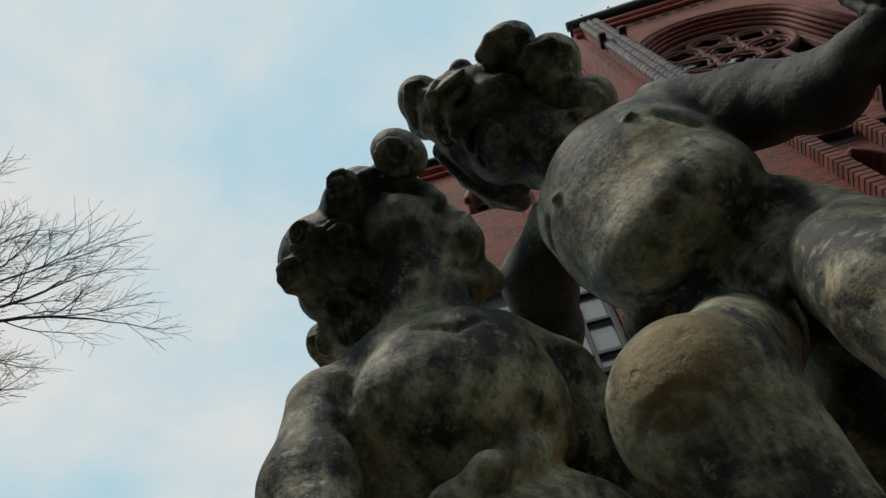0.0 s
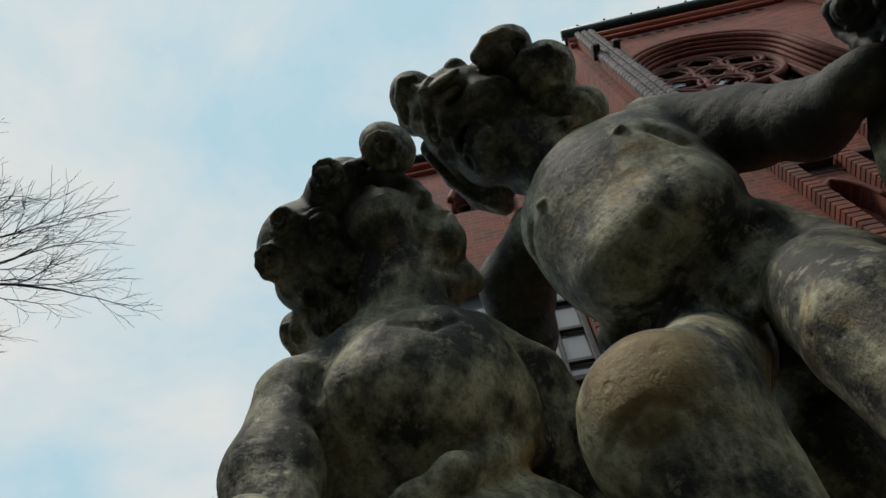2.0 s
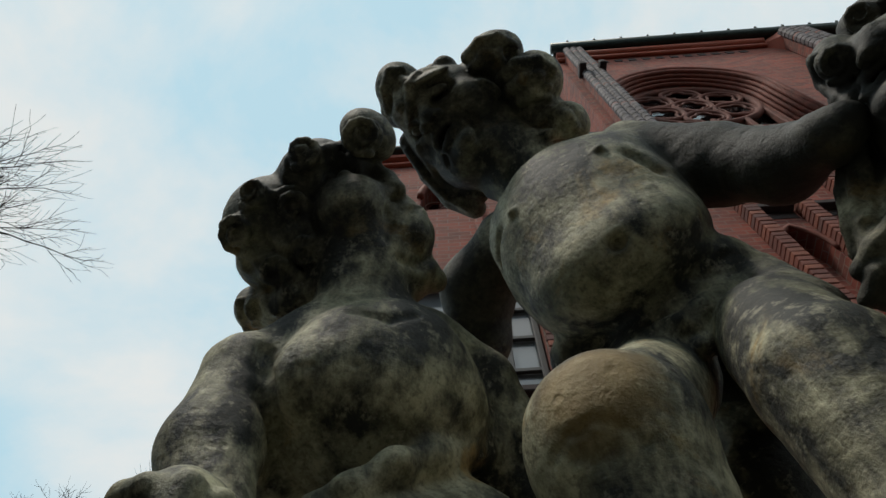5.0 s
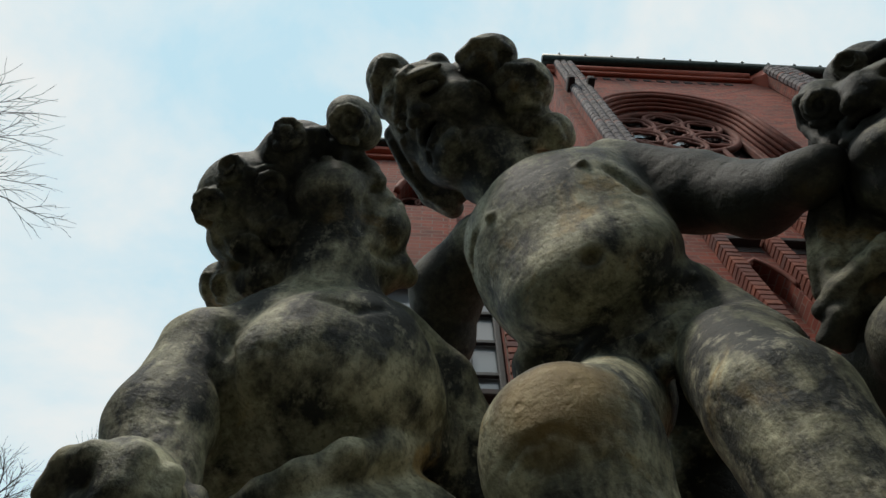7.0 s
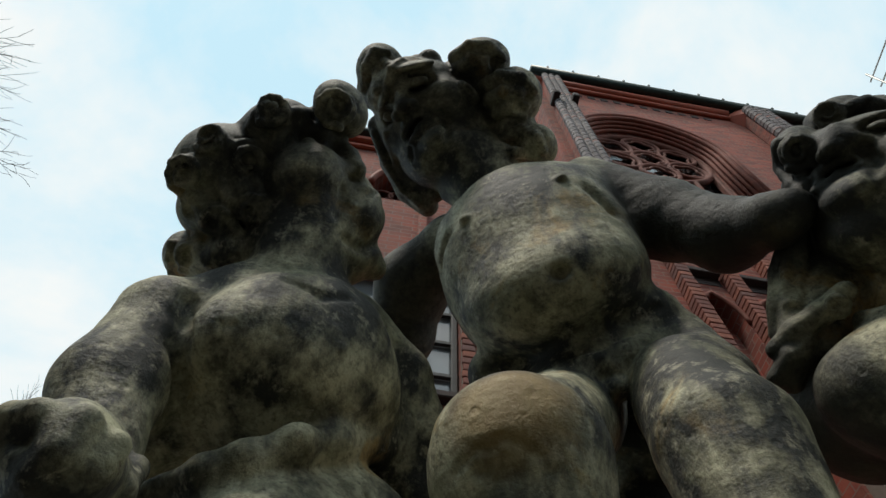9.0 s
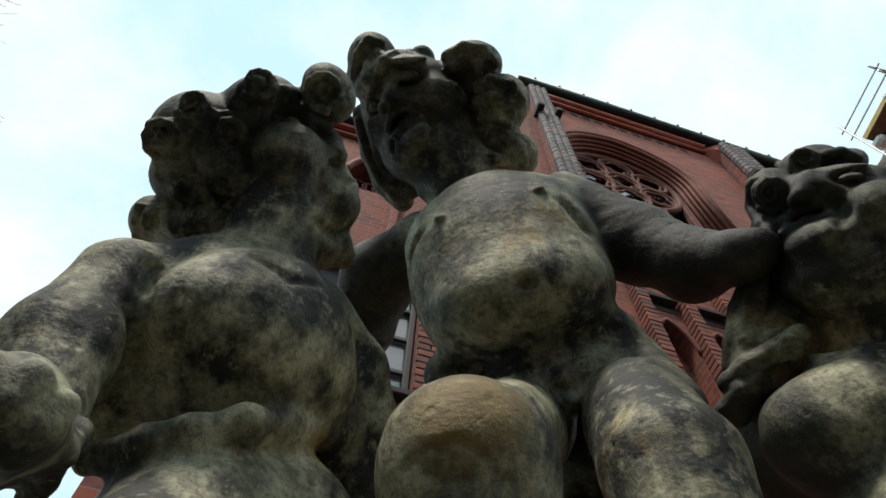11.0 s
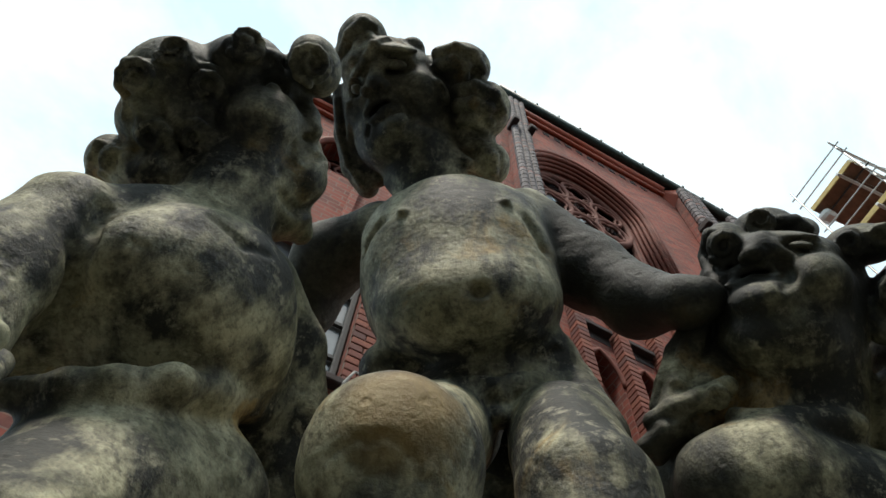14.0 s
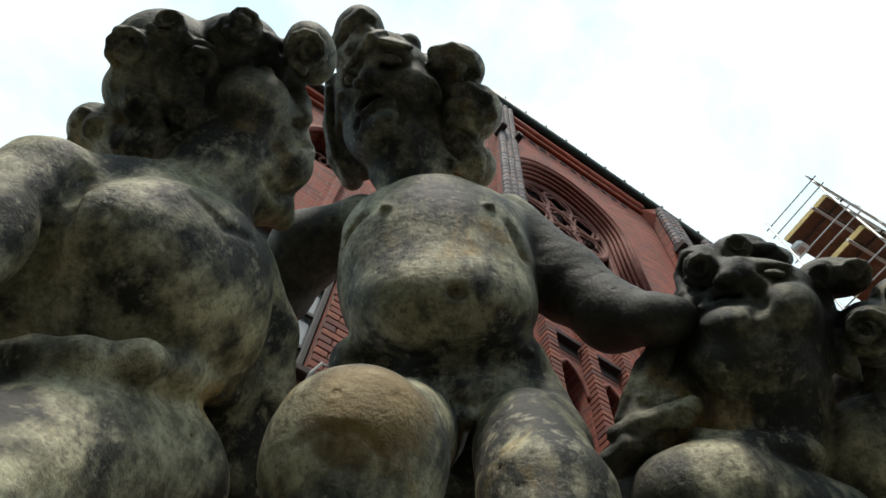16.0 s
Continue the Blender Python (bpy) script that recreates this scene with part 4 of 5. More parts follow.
right.coil((0.657, 0.449, 2.533), 0.034, (-0.56, -0.37, -0.74), 2.00, 1)
right.limb((0.357, 0.475, 2.632), (0.353, 0.508, 2.624), 0.013, 0.012, 0.004)
right.limb((0.353, 0.508, 2.624), (0.348, 0.517, 2.571), 0.012, 0.010, 0.004)
right.limb((0.348, 0.517, 2.571), (0.338, 0.542, 2.550), 0.010, 0.008, 0.004)
right.limb((0.483, 0.460, 2.665), (0.512, 0.462, 2.677), 0.012, 0.010, 0.004)
right.limb((0.512, 0.462, 2.677), (0.529, 0.470, 2.657), 0.010, 0.008, 0.004)
right.limb((0.366, 0.513, 2.587), (0.342, 0.518, 2.537), 0.013, 0.010, 0.004)
right.limb((0.342, 0.518, 2.537), (0.347, 0.537, 2.520), 0.010, 0.008, 0.004)
right.limb((0.576, 0.525, 2.507), (0.574, 0.549, 2.466), 0.014, 0.016, 0.006)
right.limb((0.574, 0.549, 2.466), (0.588, 0.558, 2.450), 0.016, 0.005, 0.006)
# locks on the shoulder
right.egg((0.328, 0.660, 2.447), (0.052, 0.063, 0.050), (-0.64, 0.41, -0.02), 0.012)
right.egg((0.289, 0.679, 2.394), (0.057, 0.029, 0.040), (-0.77, -0.02, -0.48), 0.010)
right.limb((0.357, 0.576, 2.572), (0.315, 0.617, 2.511), 0.024, 0.026, 0.008)
right.limb((0.315, 0.617, 2.511), (0.275, 0.646, 2.441), 0.026, 0.025, 0.008)
right.limb((0.275, 0.646, 2.441), (0.257, 0.655, 2.386), 0.025, 0.021, 0.008)
right.limb((0.323, 0.575, 2.544), (0.283, 0.613, 2.500), 0.012, 0.011, 0.003)
right.limb((0.283, 0.613, 2.500), (0.255, 0.627, 2.442), 0.011, 0.010, 0.003)
right.limb((0.255, 0.627, 2.442), (0.242, 0.652, 2.411), 0.010, 0.009, 0.003)
right.limb((0.333, 0.572, 2.541), (0.296, 0.602, 2.487), 0.012, 0.011, 0.003)
right.limb((0.296, 0.602, 2.487), (0.270, 0.621, 2.437), 0.011, 0.010, 0.003)
right.limb((0.270, 0.621, 2.437), (0.249, 0.636, 2.393), 0.010, 0.009, 0.003)
right.limb((0.342, 0.569, 2.539), (0.314, 0.601, 2.489), 0.012, 0.011, 0.003)
right.limb((0.314, 0.601, 2.489), (0.287, 0.620, 2.439), 0.011, 0.010, 0.003)
right.limb((0.287, 0.620, 2.439), (0.261, 0.632, 2.392), 0.010, 0.009, 0.003)
right.limb((0.356, 0.613, 2.497), (0.332, 0.628, 2.443), 0.019, 0.022, 0.006)
right.limb((0.332, 0.628, 2.443), (0.287, 0.631, 2.394), 0.022, 0.016, 0.006)
right.limb((0.229, 0.649, 2.375), (0.258, 0.630, 2.380), 0.014, 0.016, 0.005)
right.limb((0.258, 0.630, 2.380), (0.298, 0.617, 2.387), 0.016, 0.017, 0.005)
right.limb((0.298, 0.617, 2.387), (0.337, 0.606, 2.405), 0.017, 0.016, 0.005)
right.limb((0.216, 0.671, 2.346), (0.242, 0.650, 2.355), 0.014, 0.016, 0.005)
right.limb((0.242, 0.650, 2.355), (0.274, 0.635, 2.369), 0.016, 0.012, 0.005)
right.limb((0.234, 0.682, 2.343), (0.252, 0.660, 2.356), 0.016, 0.016, 0.005)
right.limb((0.252, 0.660, 2.356), (0.288, 0.658, 2.371), 0.016, 0.014, 0.005)
right.coil((0.313, 0.603, 2.378), 0.020, (-0.34, -0.58, -0.73), 1.00, 1)
right.coil((0.275, 0.624, 2.422), 0.018, (-0.30, -0.59, -0.75), 2.00, -1)
right.scoop((0.283, 0.631, 2.362), (0.011, 0.007, 0.010), (-0.75, 0.17, -0.30), 0.004)
right.ball((0.45, 0.74, 1.86), 0.22, 0.04, (1, 0.9, 0.9))
statue(right, "stone child figure with curly hair, face raised")


# ---- ground and plinth ----
ground = tagged(part("ground", boxes((-300, 300, -300, 300, -0.5, 0.0)), PAVING), "pale stone paving around the monument", "ground", kind="structure")

# unseen plain blocks added on the town side to cut low sky light
for x0, x1, y0, y1, h in ((-30, -24, -24, 0, 15.0), (-24, 4, -28, -22, 18), (4, 26, -28, -22, 17), (24, 30, -22, 0, 17)):
    tagged(part("unseen_sky_blocker", boxes((x0, x1, y0, y1, 0, h)), BLOCKER), "unseen plain block added to cut low sky light", "wall", kind="structure")

plinth = empty("plinth", pose(0.05, 0.78, 0), "grey sandstone block plinth under the figures", "plinth")
part("base_step", boxes((-1.0, 1.1, -0.42, 0.6, 0.0, 0.3), bevel=0.02), STONE, plinth)
part("shaft", boxes((-0.9, 1.0, -0.34, 0.52, 0.3, 1.6), bevel=0.015), STONE, plinth)
part("cap", boxes((-0.98, 1.08, -0.42, 0.6, 1.6, FLOOR), bevel=0.02), STONE, plinth)

# ---- church ----
K = 3.4
CH = Matrix(((0.88064, -0.47379, 0, -0.47379 * K), (0.47379, 0.88064, 0, 0.88064 * K), (0, 0, 1, 0), (0, 0, 0, 1)))
church = empty("church", CH, "red brick gothic church with tracery window and glazed piers", "church")


def Z(z):
    """Height over the ground of what shows at z wall distances over the eye."""
    return EYE + K * z


EAVE = Z(4.72)
X0, X1 = 0.74 * K, 13.0
AX, AW = 1.335 * K, 0.415 * K
SPRING, APEX = Z(3.70), Z(4.15)


def arch(cx, half, spring, apex, n=10):
    """Points of a pointed arch from its left to its right springing."""
    rise = apex - spring
    rad = (half * half + rise * rise) / (2 * half)
    a1 = math.asin(min(1, rise / rad))
    left = [(cx - half + rad - rad * math.cos(a1 * i / n), spring + rad * math.sin(a1 * i / n)) for i in range(n + 1)]
    return left + [(2 * cx - x, z) for x, z in left[-2::-1]]


def pierced_wall(x0, x1, z0, z1, holes, y0, y1):
    """A wall with openings that go through it. holes: (arch points, foot height), from left to right."""
    bm = bmesh.new()

    def quad(a, b, c, d, y):
        f = [bm.verts.new((p[0], y, p[1])) for p in (a, b, c, d)]
        bm.faces.new(f if y == y0 else f[::-1])

    x = x0
    for pts, foot in holes:
        l, r = pts[0][0], pts[-1][0]
        for y in (y0, y1):
            quad((x, z0), (l, z0), (l, z1), (x, z1), y)
            quad((l, z0), (r, z0), (r, foot), (l, foot), y)
            for a, b in zip(pts, pts[1:]):
                quad(a, b, (b[0], z1), (a[0], z1), y)
        loop = [(l, foot), *pts, (r, foot)]
        for a, b in zip(loop, loop[1:] + loop[:1]):
            bm.faces.new([bm.verts.new(p) for p in ((a[0], y0, a[1]), (a[0], y1, a[1]), (b[0], y1, b[1]), (b[0], y0, b[1]))])
        x = r
    for y in (y0, y1):
        quad((x, z0), (x1, z0), (x1, z1), (x, z1), y)
    for a, b in (((x0, z0), (x0, z1)), ((x1, z1), (x1, z0)), ((x0, z1), (x1, z1))):
        bm.faces.new([bm.verts.new(p) for p in ((a[0], y0, a[1]), (a[0], y1, a[1]), (b[0], y1, b[1]), (b[0], y0, b[1]))])
    bmesh.ops.remove_doubles(bm, verts=bm.verts, dist=0.0005)
    bmesh.ops.recalc_face_normals(bm, faces=bm.faces)
    return bm


main_arch = arch(AX, AW, SPRING, APEX, 14)
LANCETS = [1.055, 1.245, 1.435, 1.625]
LAN_W = 0.068 * K
lan = [(arch(c * K, LAN_W, Z(1.80), Z(1.955), 7), Z(0.9)) for c in LANCETS]
SILL = Z(3.02)
ZM = Z(2.5)
part("wall", pierced_wall(X0, X1, 0, ZM, lan, 0, 0.7), BRICK, church)
part("wall", pierced_wall(X0, X1, ZM, EAVE + 0.2, [(main_arch, SILL)], 0, 0.7), BRICK, church)

# the lower wing to the side of the great window
WIN_R, WIN_L, WIN_B, WIN_T = 0.200 * K, -0.16 * K, Z(1.225), Z(1.78)
WEAVE = Z(2.86)
XW = -0.34 * K
UP = arch(-0.03 * K, 0.11 * K, Z(2.42), Z(2.62), 8)
part("wall", pierced_wall(XW, X0, 0, Z(1.9), [([(WIN_L, WIN_T), (WIN_R, WIN_T)], WIN_B)], 0, 0.7), BRICK, church)
part("wall", pierced_wall(XW, X0, Z(1.9), WEAVE, [(UP, Z(2.3))], 0, 0.7), BRICK, church)
part("cornice", tube(bmesh.new(), [(XW, -0.05, WEAVE - 0.02), (X0, -0.05, WEAVE - 0.02)], 0.07, 8), TERRACOTTA, church)
part("cornice", tube(bmesh.new(), [(XW, -0.02, WEAVE - 0.22), (X0, -0.02, WEAVE - 0.22)], 0.05, 8), TERRACOTTA, church)
part("gutter", boxes((XW, X0, -0.2, 0.1, WEAVE + 0.07, WEAVE + 0.19), bevel=0.03), COPPER, church)

# roofs
bm = bmesh.new()
for a, b, ze in ((XW, X0 - 0.02, WEAVE + 0.15), (X0, X1, EAVE + 0.3)):
    v = [bm.verts.new(p) for p in ((a, -0.1, ze), (b, -0.1, ze), (b, 5, ze + 4.5), (a, 5, ze + 4.5), (a, 5, ze - 0.4), (b, 5, ze - 0.4), (a, 0.1, ze - 0.2), (b, 0.1, ze - 0.2))]
    for q in ((0, 1, 2, 3), (3, 2, 5, 4), (4, 5, 7, 6), (6, 7, 1, 0), (0, 3, 4, 6), (1, 7, 5, 2)):
        bm.faces.new([v[i] for i in q])
part("roof", bm, TILE, church)
part("back_wall", boxes((XW, X1, 5.0, 5.3, 0, EAVE + 4)), BRICK, church)
part("end_wall", boxes((XW, XW + 0.4, 0.71, 5, 0, WEAVE), (X1, X1 + 0.4, -0.05, 5, 0, EAVE + 0.2), (X0 - 0.3, X0 - 0.004, 0.71, 5, 0, EAVE + 0.2)), BRICK, church)

# cornice of the tall part
XR = 2.13 * K
for y, dz, r in ((-0.09, -0.10, 0.10), (-0.05, -0.30, 0.06)):
    part("cornice", tube(bmesh.new(), [(X0, y, EAVE + dz), (XR, y, EAVE + dz)], r, 10), TERRACOTTA, church, smooth=True)
part("gutter", tube(bmesh.new(), [(X0 - 0.1, -0.24, EAVE + 0.12), (X1, -0.24, EAVE + 0.12)], 0.13, 12), COPPER, church, "dark green patinated copper gutter", smooth=True)
part("soffit", boxes((X0 - 0.05, X1, -0.22, 0.0, EAVE + 0.02, EAVE + 0.1)), COPPER, church)
x = X0 + 0.3
nub = boxes((-0.02, 0.02, -0.03, 0.03, -0.04, 0.05), bevel=0.008)
first = part("gutter_clip", nub, COPPER, church)
first.location = (x, -0.36, EAVE + 0.2)
while x < X1 - 1:
    x += 0.62
    ob = new("gutter_clip", first.data)
    ob.parent, ob.location = church, (x, -0.36, EAVE + 0.2)
# dentil frieze
dent = part("dentil", boxes((-0.085, 0.085, -0.012, 0.02, -0.085, 0.085), bevel=0.004), DARKBRICK_SLITSHADE, church)
dent.location = (X0 + 0.7, 0, EAVE - 0.56)
n = int((XR - X0 - 0.9) / 0.31)
for i in range(1, n):
    ob = new("dentil", dent.data)
    ob.parent, ob.location = church, (X0 + 0.7 + i * 0.31, 0, EAVE - 0.56)

# great window: moulded arch, tracery, glass
window = part("window_surround", tube(bmesh.new(), [(main_arch[0][0], 0.0, SILL), *[(x, 0.0, z) for x, z in main_arch], (main_arch[-1][0], 0.0, SILL)], 0.055, 8), MOULD, church, smooth=True)
for dy, dw, r in ((-0.03, 0.09, 0.05), (-0.015, 0.17, 0.025), (0.07, -0.06, 0.045), (0.14, -0.115, 0.04), (0.21, -0.165, 0.045)):
    pts = arch(AX, AW + dw, SPRING, APEX + dw * 1.15, 14)
    part("arch_moulding", tube(bmesh.new(), [(pts[0][0], dy, SILL), *[(x, dy, z) for x, z in pts], (pts[-1][0], dy, SILL)], r, 8), MOULD, window, smooth=True)
splay = bmesh.new()
rings = []
for dy, dw in ((0.02, 0.0), (0.30, -0.22)):
    pts = arch(AX, AW + dw, SPRING, APEX + dw * 1.15, 14)
    rings.append([splay.verts.new((x, dy, z)) for x, z in [(pts[0][0], SILL), *pts, (pts[-1][0], SILL)]])
for i in range(len(rings[0]) - 1):
    splay.faces.new((rings[0][i], rings[0][i + 1], rings[1][i + 1], rings[1][i]))
part("reveal", splay, BRICK, window)
part("window_sill", boxes((AX - AW, AX + AW, 0.0, 0.45, SILL - 0.12, SILL), bevel=0.02), MOULD, window)
TY, RC, RR = 0.31, Z(3.69), 0.345 * K


def circle(cx, cz, r, y=0.0, n=24, a0=0.0):
    return [(cx + r * math.cos(a0 + 2 * math.pi * i / n), y, cz + r * math.sin(a0 + 2 * math.pi * i / n)) for i in range(n)]


def foil(cx, cz, r, lobes, turn=0.0, n=40):
    return [(cx + (r * 0.72 + r * 0.28 * abs(math.cos(lobes * (a - turn) / 2))) * math.cos(a), TY, cz + (r * 0.72 + r * 0.28 * abs(math.cos(lobes * (a - turn) / 2))) * math.sin(a)) for a in (2 * math.pi * i / n for i in range(n))]


part("tracery_ring", tube(bmesh.new(), circle(AX, RC, RR, TY, 48), 0.075, 8, True), TRACERY, window, smooth=True)
part("tracery_ring", tube(bmesh.new(), circle(AX, RC, RR * 0.30, TY, 24), 0.05, 8, True), TRACERY, window, smooth=True)
part("tracery_foil", tube(bmesh.new(), foil(AX, RC, RR * 0.24, 4), 0.028, 6, True), TRACERY, window, smooth=True)
for i in range(6):
    a = math.pi / 6 + i * math.pi / 3
    cx, cz = AX + RR * 0.645 * math.cos(a), RC + RR * 0.645 * math.sin(a)
    part("tracery_ring", tube(bmesh.new(), circle(cx, cz, RR * 0.315, TY, 28), 0.05, 8, True), TRACERY, window, smooth=True)
    part("tracery_foil", tube(bmesh.new(), foil(cx, cz, RR * 0.25, 4, a), 0.028, 6, True), TRACERY, window, smooth=True)
for i in range(-2, 3):
    x = AX + i * RR * 0.48
    part("mullion", boxes((x - 0.05, x + 0.05, TY - 0.07, TY + 0.06, SILL, RC - RR * (0.86 if abs(i) < 2 else 0.3)), bevel=0.02), TRACERY, window)
for i in range(4):
    x = AX + (i - 1.5) * RR * 0.48
    pts = arch(x, RR * 0.23, SILL + 0.25, SILL + 0.62, 6)
    part("lancet_head", tube(bmesh.new(), [(px, TY, pz) for px, pz in pts], 0.045, 6), TRACERY, window, smooth=True)
part("glass", boxes((AX - AW, AX + AW, TY + 0.10, TY + 0.12, SILL, APEX - 0.2)), LEADED, window, "dark leaded glass")

# blind lancets, slits and pilasters under the great window
for c in LANCETS:
    x = c * K
    niche = part("niche_back", boxes((x - LAN_W - 0.05, x + LAN_W + 0.05, 0.22, 0.3, Z(0.9), Z(1.99))), BRICK, church)
    pts = arch(x, LAN_W + 0.03, Z(1.80), Z(1.955) + 0.04, 7)
    part("arch_moulding", tube(bmesh.new(), [(px, -0.01, pz) for px, pz in pts], 0.035, 6), MOULD, church, smooth=True)
    part("slit_hood", boxes((x - LAN_W, x + LAN_W, -0.10, 0.0, Z(2.075), Z(2.10)), bevel=0.01), DARKBRICK_SLITSHADE, church)
    # flat dark sheet paints the shade of a slot not cut into the wall
    part("slit_shade", boxes((x - LAN_W, x + LAN_W, -0.006, 0.0, Z(2.03), Z(2.075))), DARKBRICK_SLITSHADE, church)
SMALL = bpy.data.meshes.new("brick")
bm = boxes((-0.077, 0.077, -0.16, 0, 0.004, 0.082), bevel=0.006)
bm.to_mesh(SMALL)
bm.free()
SMALL.materials.append(BRICK_ONE)
for c in (0.965, 1.152, 1.34, 1.53, 1.72):
    pilaster = part("pilaster", boxes((c * K - 0.065, c * K + 0.065, -0.145, 0, Z(0.6), Z(2.9))), MORTAR, church)
    zz, i = Z(1.3), 0
    while zz < Z(2.6):
        o = new("brick", SMALL)
        o.parent, o.location = pilaster, (c * K, 0.004 if i % 3 else 0, zz)
        zz, i = zz + 0.09, i + 1
part("lightning_rod", tube(bmesh.new(), [(1.20 * K, -0.03, Z(0.8)), (1.20 * K, -0.03, Z(1.86))], 0.012, 6), STEEL, church)


def glazed_pier(x, half, z0, z1, out):
    """A pier of glazed shaped bricks: three round shafts of stacked courses on a core."""
    p = part("pier", boxes((x - half, x + half, -out, 0, z0, z1 - 0.3), bevel=0.02), BRICK, church)
    for sx in (-1, 0, 1):
        bm = bmesh.new()
        z, i = z0, 0
        r = half * 0.42
        while z < z1 - 0.25:
            rr = r * (1.0 if i % 2 else 0.95)
            m = bmesh.ops.create_cone(bm, cap_ends=True, segments=10, radius1=rr, radius2=rr * 0.985, depth=0.08)
            bmesh.ops.translate(bm, vec=(x + sx * half * 0.72, -out - 0.01, z + 0.04), verts=m["verts"])
            z, i = z + 0.09, i + 1
        tagged(part("glazed_shaft", bm, GLAZED, p), "grey-violet glazed brick shaft")
    for sx in (-1.05, 0.95):
        part("bracket", boxes((x + sx * half - 0.07, x + sx * half + 0.07, -out - 0.22, -out + 0.1, Z(4.02) - 0.12, Z(4.02) + 0.08), bevel=0.02), DARKBRICK_SLITSHADE, p)
    return p


glazed_pier(0.845 * K, 0.20, Z(2.6), EAVE, 0.22)
glazed_pier(2.30 * K, 0.30, Z(2.2), EAVE, 0.30)
glazed_pier(2.75 * K, 0.30, Z(2.2), EAVE, 0.30)
bm = bmesh.new()
v = [bm.verts.new(p) for p in ((XR - 0.1, 0, EAVE - 0.15), (XR + 0.35, 0, EAVE - 0.15), (XR + 0.35, -0.32, EAVE - 0.1), (XR - 0.1, -0.02, EAVE - 0.1), (XR + 0.35, 0, EAVE - 0.75), (XR + 0.35, -0.32, EAVE - 0.45))]
for q in ((0, 1, 2, 3), (1, 4, 5, 2), (0, 3, 5, 4), (3, 2, 5), (0, 4, 1)):
    bm.faces.new([v[i] for i in q])
part("kneeler", bm, TERRACOTTA, church, "red brick wedge beside the pier")

# window of the lower wing with its brick jamb
win = part("window_frame", boxes((WIN_L, WIN_L + 0.06, 0.10, 0.2, WIN_B, WIN_T), (WIN_R - 0.07, WIN_R - 0.01, 0.10, 0.2, WIN_B, WIN_T), (WIN_L, WIN_R, 0.11, 0.19, WIN_B, WIN_B + 0.06), bevel=0.01), FRAME, church)
for z in (1.36, 1.50, 1.64):
    part("glazing_bar", boxes((WIN_L, WIN_R, 0.12, 0.16, Z(z) - 0.025, Z(z) + 0.025), bevel=0.006), FRAME, win)
for x in (0.11, -0.02):
    part("glazing_bar", boxes((x * K - 0.02, x * K + 0.02, 0.12, 0.16, WIN_B, WIN_T), bevel=0.006), FRAME, win)
part("pane", boxes((WIN_L, WIN_R, 0.17, 0.18, WIN_B, WIN_T)), PANE, win)
part("pane", boxes((-0.15 * K, 0.09 * K, 0.30, 0.31, Z(2.3), Z(2.62))), LEADED, church)
for dx in (-0.06, 0.0, 0.04):
    part("window_tracery", tube(bmesh.new(), circle((-0.03 + dx) * K, Z(2.45), 0.13, 0.18, 18), 0.02, 6, True), TRACERY, church, smooth=True)
part("hood_mould", tube(bmesh.new(), [(x, -0.02, z) for x, z in UP], 0.05, 6), MOULD, church, smooth=True)
part("pilaster_strip", boxes((0.055 * K, 0.085 * K, -0.08, 0, Z(1.8), Z(2.4)), bevel=0.01), BRICK, church)
part("sill_band", boxes((XW, X0, -0.10, 0, Z(1.20), Z(1.222)), bevel=0.01), DARKBRICK_SLITSHADE, church)
part("cable_hook", tube(bmesh.new(), [(0.205 * K, -0.02, Z(1.17)), (0.205 * K, -0.12, Z(1.20)), (0.22 * K, -0.16, Z(1.235)), (0.25 * K, -0.14, Z(1.245)), (0.30 * K, -0.02, Z(1.25))], 0.011, 6), WHITE, church)

# bricks of the jamb beside the window, one by one
jamb = part("window_jamb", boxes((WIN_R - 0.004, 0.62 * K, -0.018, -0.002, WIN_B - 0.02, Z(1.9))), MORTAR, church)
LONG = bpy.data.meshes.new("brick")
bm = boxes((0.005, 0.255, -0.032, 0.0, 0.005, 0.085), bevel=0.006)
bm.to_mesh(LONG)
bm.free()
SHORT = bpy.data.meshes.new("brick")
bm = boxes((0.005, 0.125, -0.032, 0.0, 0.005, 0.085), bevel=0.006)
bm.to_mesh(SHORT)
bm.free()
for me in (LONG, SHORT):
    me.materials.append(BRICK_ONE)
rnd = random.Random(4)
row = 0
while WIN_B + row * 0.09 < Z(1.86):
    x, i = WIN_R - (0.008 if row % 2 else 0.0), row % 2
    while x < WIN_R + 1.3:
        o = new("brick", SHORT if i % 2 else LONG)
        o.parent, o.location = jamb, (x, -0.012 + rnd.uniform(-0.003, 0.003), WIN_B + row * 0.09)
        x, i = x + (0.13 if i % 2 else 0.26), i + 1
    row += 1

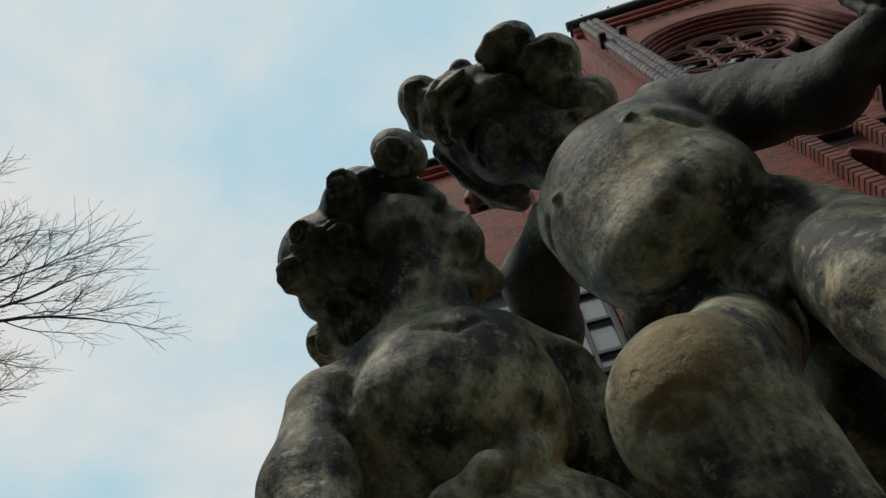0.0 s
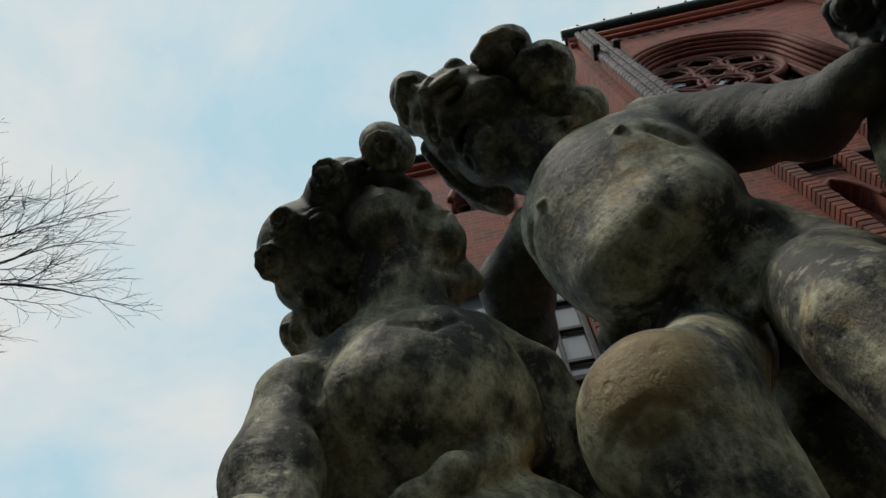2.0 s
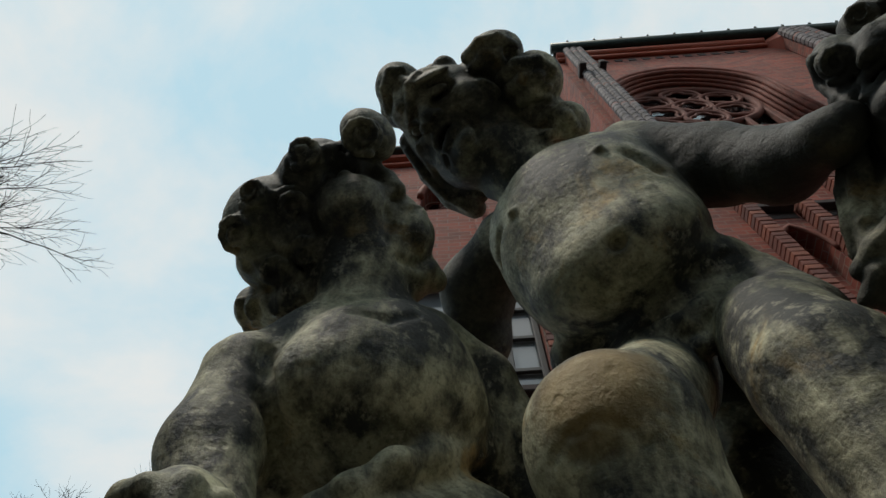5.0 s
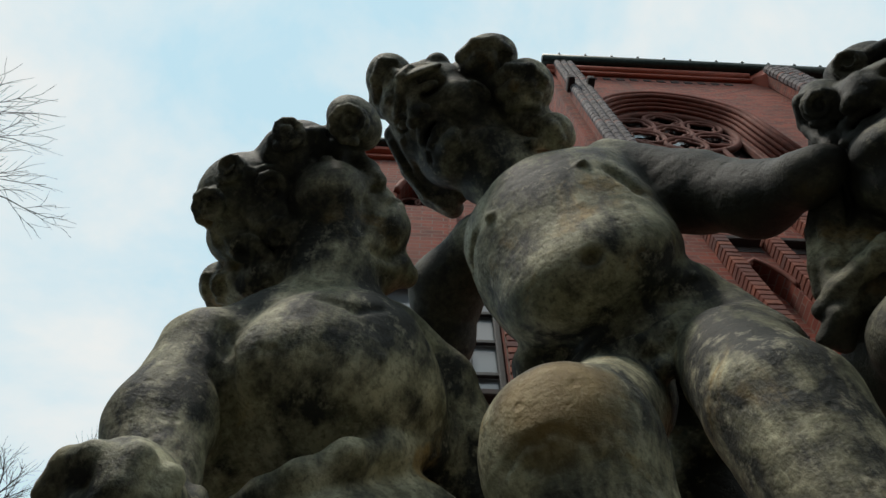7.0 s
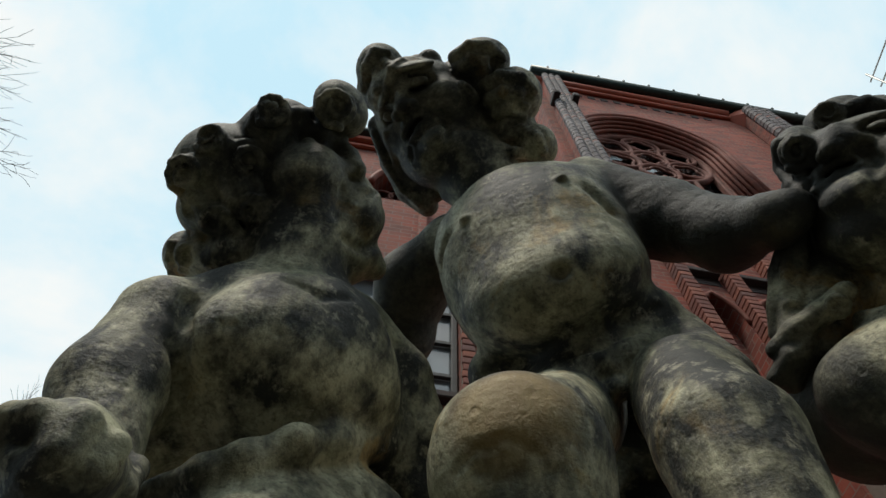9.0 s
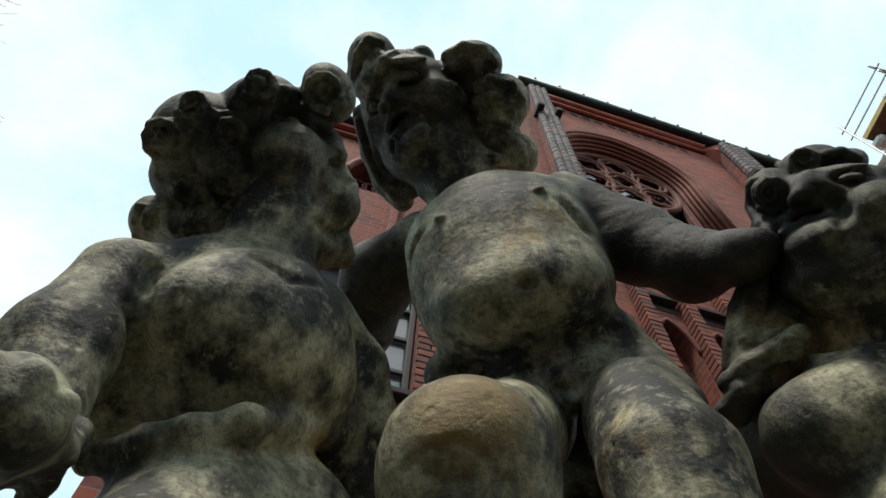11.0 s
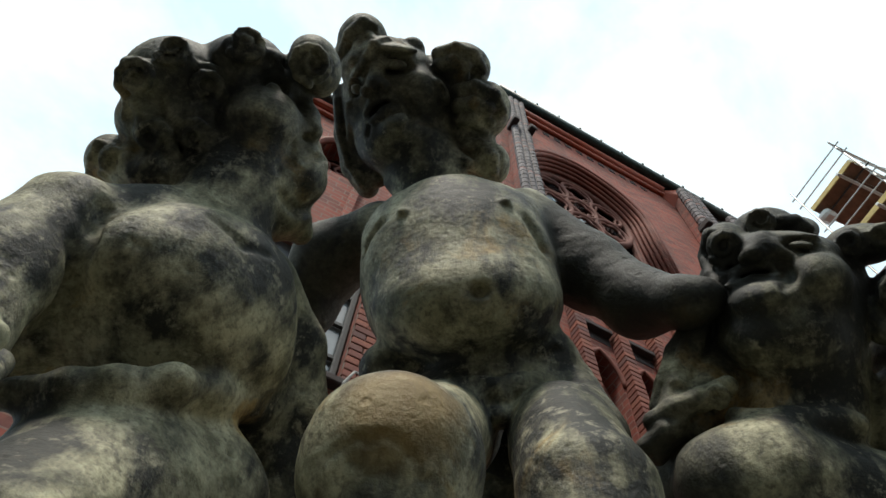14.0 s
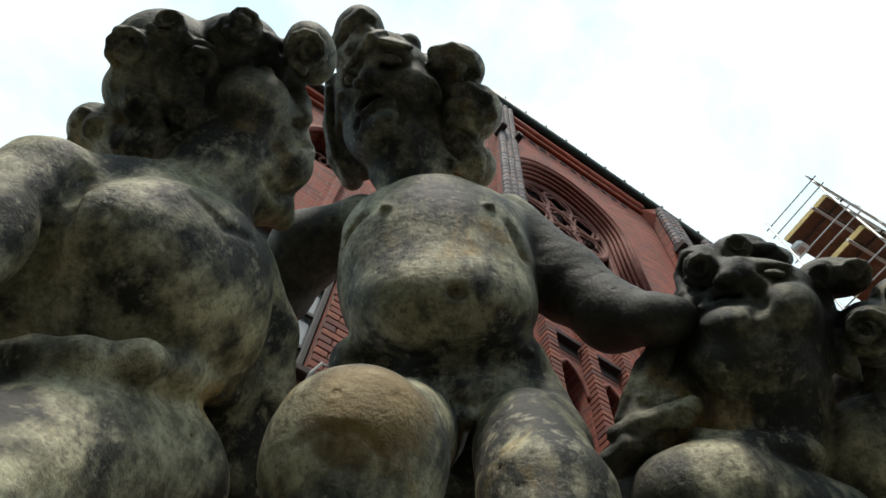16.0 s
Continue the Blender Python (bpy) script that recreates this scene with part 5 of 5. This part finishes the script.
# ---- scaffold on the tower beyond ----
def scaffold():
    a = Vector((9.45, 7.44, 0))
    ex = Vector((1.86, 0.81, 0)).normalized()
    ey = Vector((0.81, -1.86, 0)).normalized()
    m = Matrix(((ex.x, ey.x, 0, a.x), (ex.y, ey.y, 0, a.y), (0, 0, 1, 0), (0, 0, 0, 1)))
    sc = empty("scaffold", m, "steel tube scaffold tower with brown plank decks", "scaffold")
    top = EYE + 17.4
    for lv in range(5):
        z = top - 2.0 * lv
        for i in range(5):
            part("plank", boxes((0, 6.0, 0.004 + i * 0.31, 0.31 + i * 0.31, z, z + 0.05), bevel=0.008), PLANK, sc)
        part("toe_board", boxes((-0.03, 0.0, 0, 1.55, z, z + 0.18)), YELLOW, sc)
        part("toe_board", boxes((0.0, 6.0, 1.555, 1.585, z, z + 0.18)), YELLOW, sc)
        part("beam", boxes((-0.2, 6.0, 1.10, 1.18, z - 0.13, z - 0.03), bevel=0.01), WHITE, sc)
        for i in range(4):
            x = i * 1.7 + 0.35
            part("transom", tube(bmesh.new(), [(x, -0.2, z - 0.05), (x, 1.75, z - 0.05)], 0.026, 6), FRAME, sc)
        for h in (0.5, 1.0):
            part("guard_rail", tube(bmesh.new(), [(-0.06, -0.2, z + h), (-0.06, 1.8, z + h)], 0.022, 6), STEEL, sc)
            part("guard_rail", tube(bmesh.new(), [(-0.3, 1.66, z + h), (6.1, 1.66, z + h)], 0.022, 6), STEEL, sc)
        part("brace", tube(bmesh.new(), [(0.2, 1.64, z), (2.4, 1.64, z + 2.0)], 0.022, 6), STEEL, sc)
    for x in (-0.06, 2.4, 4.8):
        for y in (-0.06, 1.64):
            part("standard", tube(bmesh.new(), [(x, y, 0), (x, y, top + 1.3)], 0.03, 8), STEEL, sc)
    part("tarpaulin", boxes((0.1, 0.5, -0.12, 0.25, top - 0.35, top - 0.05), bevel=0.08), FOIL, sc, "crumpled white foil")
    part("tarpaulin", boxes((1.3, 1.7, 0.2, 0.7, top - 0.25, top - 0.12), bevel=0.05), FOIL, sc)
    part("tower_wall", boxes((2.8, 6.0, -4.0, -0.25, 0, top - 3), bevel=0.02), BRICK, sc)


scaffold()


# ---- bare trees ----
def tree(at, height, limbs, reach, label, seed, thick, twig, depth=5):
    """A bare tree: a tapered trunk and rising limbs that fork into long fine twigs."""
    rnd = random.Random(seed)
    t = empty("tree", pose(*at), label, "tree")
    trunk, crown = bmesh.new(), bmesh.new()

    def grow(p, d, length, r, level):
        n = 6 if level < 3 else 4
        pts = [p]
        for _ in range(n):
            d = (d + Vector((rnd.uniform(-1, 1), rnd.uniform(-1, 1), rnd.uniform(-0.7, 1.0))) * (0.05 if level == 0 else 0.16)).normalized()
            pts.append(pts[-1] + d * length / n)
        r = max(r, twig)
        tube(trunk if level == 0 else crown, pts, r, 10 if level == 0 else (6 if level < 3 else 3), r_end=max(r * 0.5, twig * 0.6))
        if level >= depth:
            return
        count = limbs if level == 0 else 5
        for i in range(count):
            f = (0.55 + 0.45 * i / (count - 1)) if level == 0 else 0.25 + 0.75 * (i + rnd.random()) / count
            q = pts[min(n, max(1, round(f * n)))]
            a = 2.4 * i + rnd.uniform(-0.5, 0.5)
            side = Vector((math.cos(a), math.sin(a), rnd.uniform(0.0, 0.5)))
            side = (side - d * side.dot(d)).normalized()
            fork = 0.9 if level == 0 else 0.6
            grow(q, (d + side * rnd.uniform(0.6, 1.2) * fork).normalized(), reach * rnd.uniform(0.8, 1.2) if level == 0 else length * rnd.uniform(0.45, 0.68), r * rnd.uniform(0.4, 0.55), level + 1)

    grow(Vector((0, 0, 0)), Vector((0, 0, 1)), height, thick, 0)
    part("trunk", trunk, BARK, t)
    part("crown", crown, BARK, t)
    return t


tree((-16.0, -4.4, 0), 12.4, 12, 4.2, "bare leafless tree with fine dark twigs", 5, 0.2, 0.007)
tree((-21.0, 10.4, 0), 15.0, 10, 3.2, "distant bare tree with a twiggy crown", 8, 0.22, 0.006)
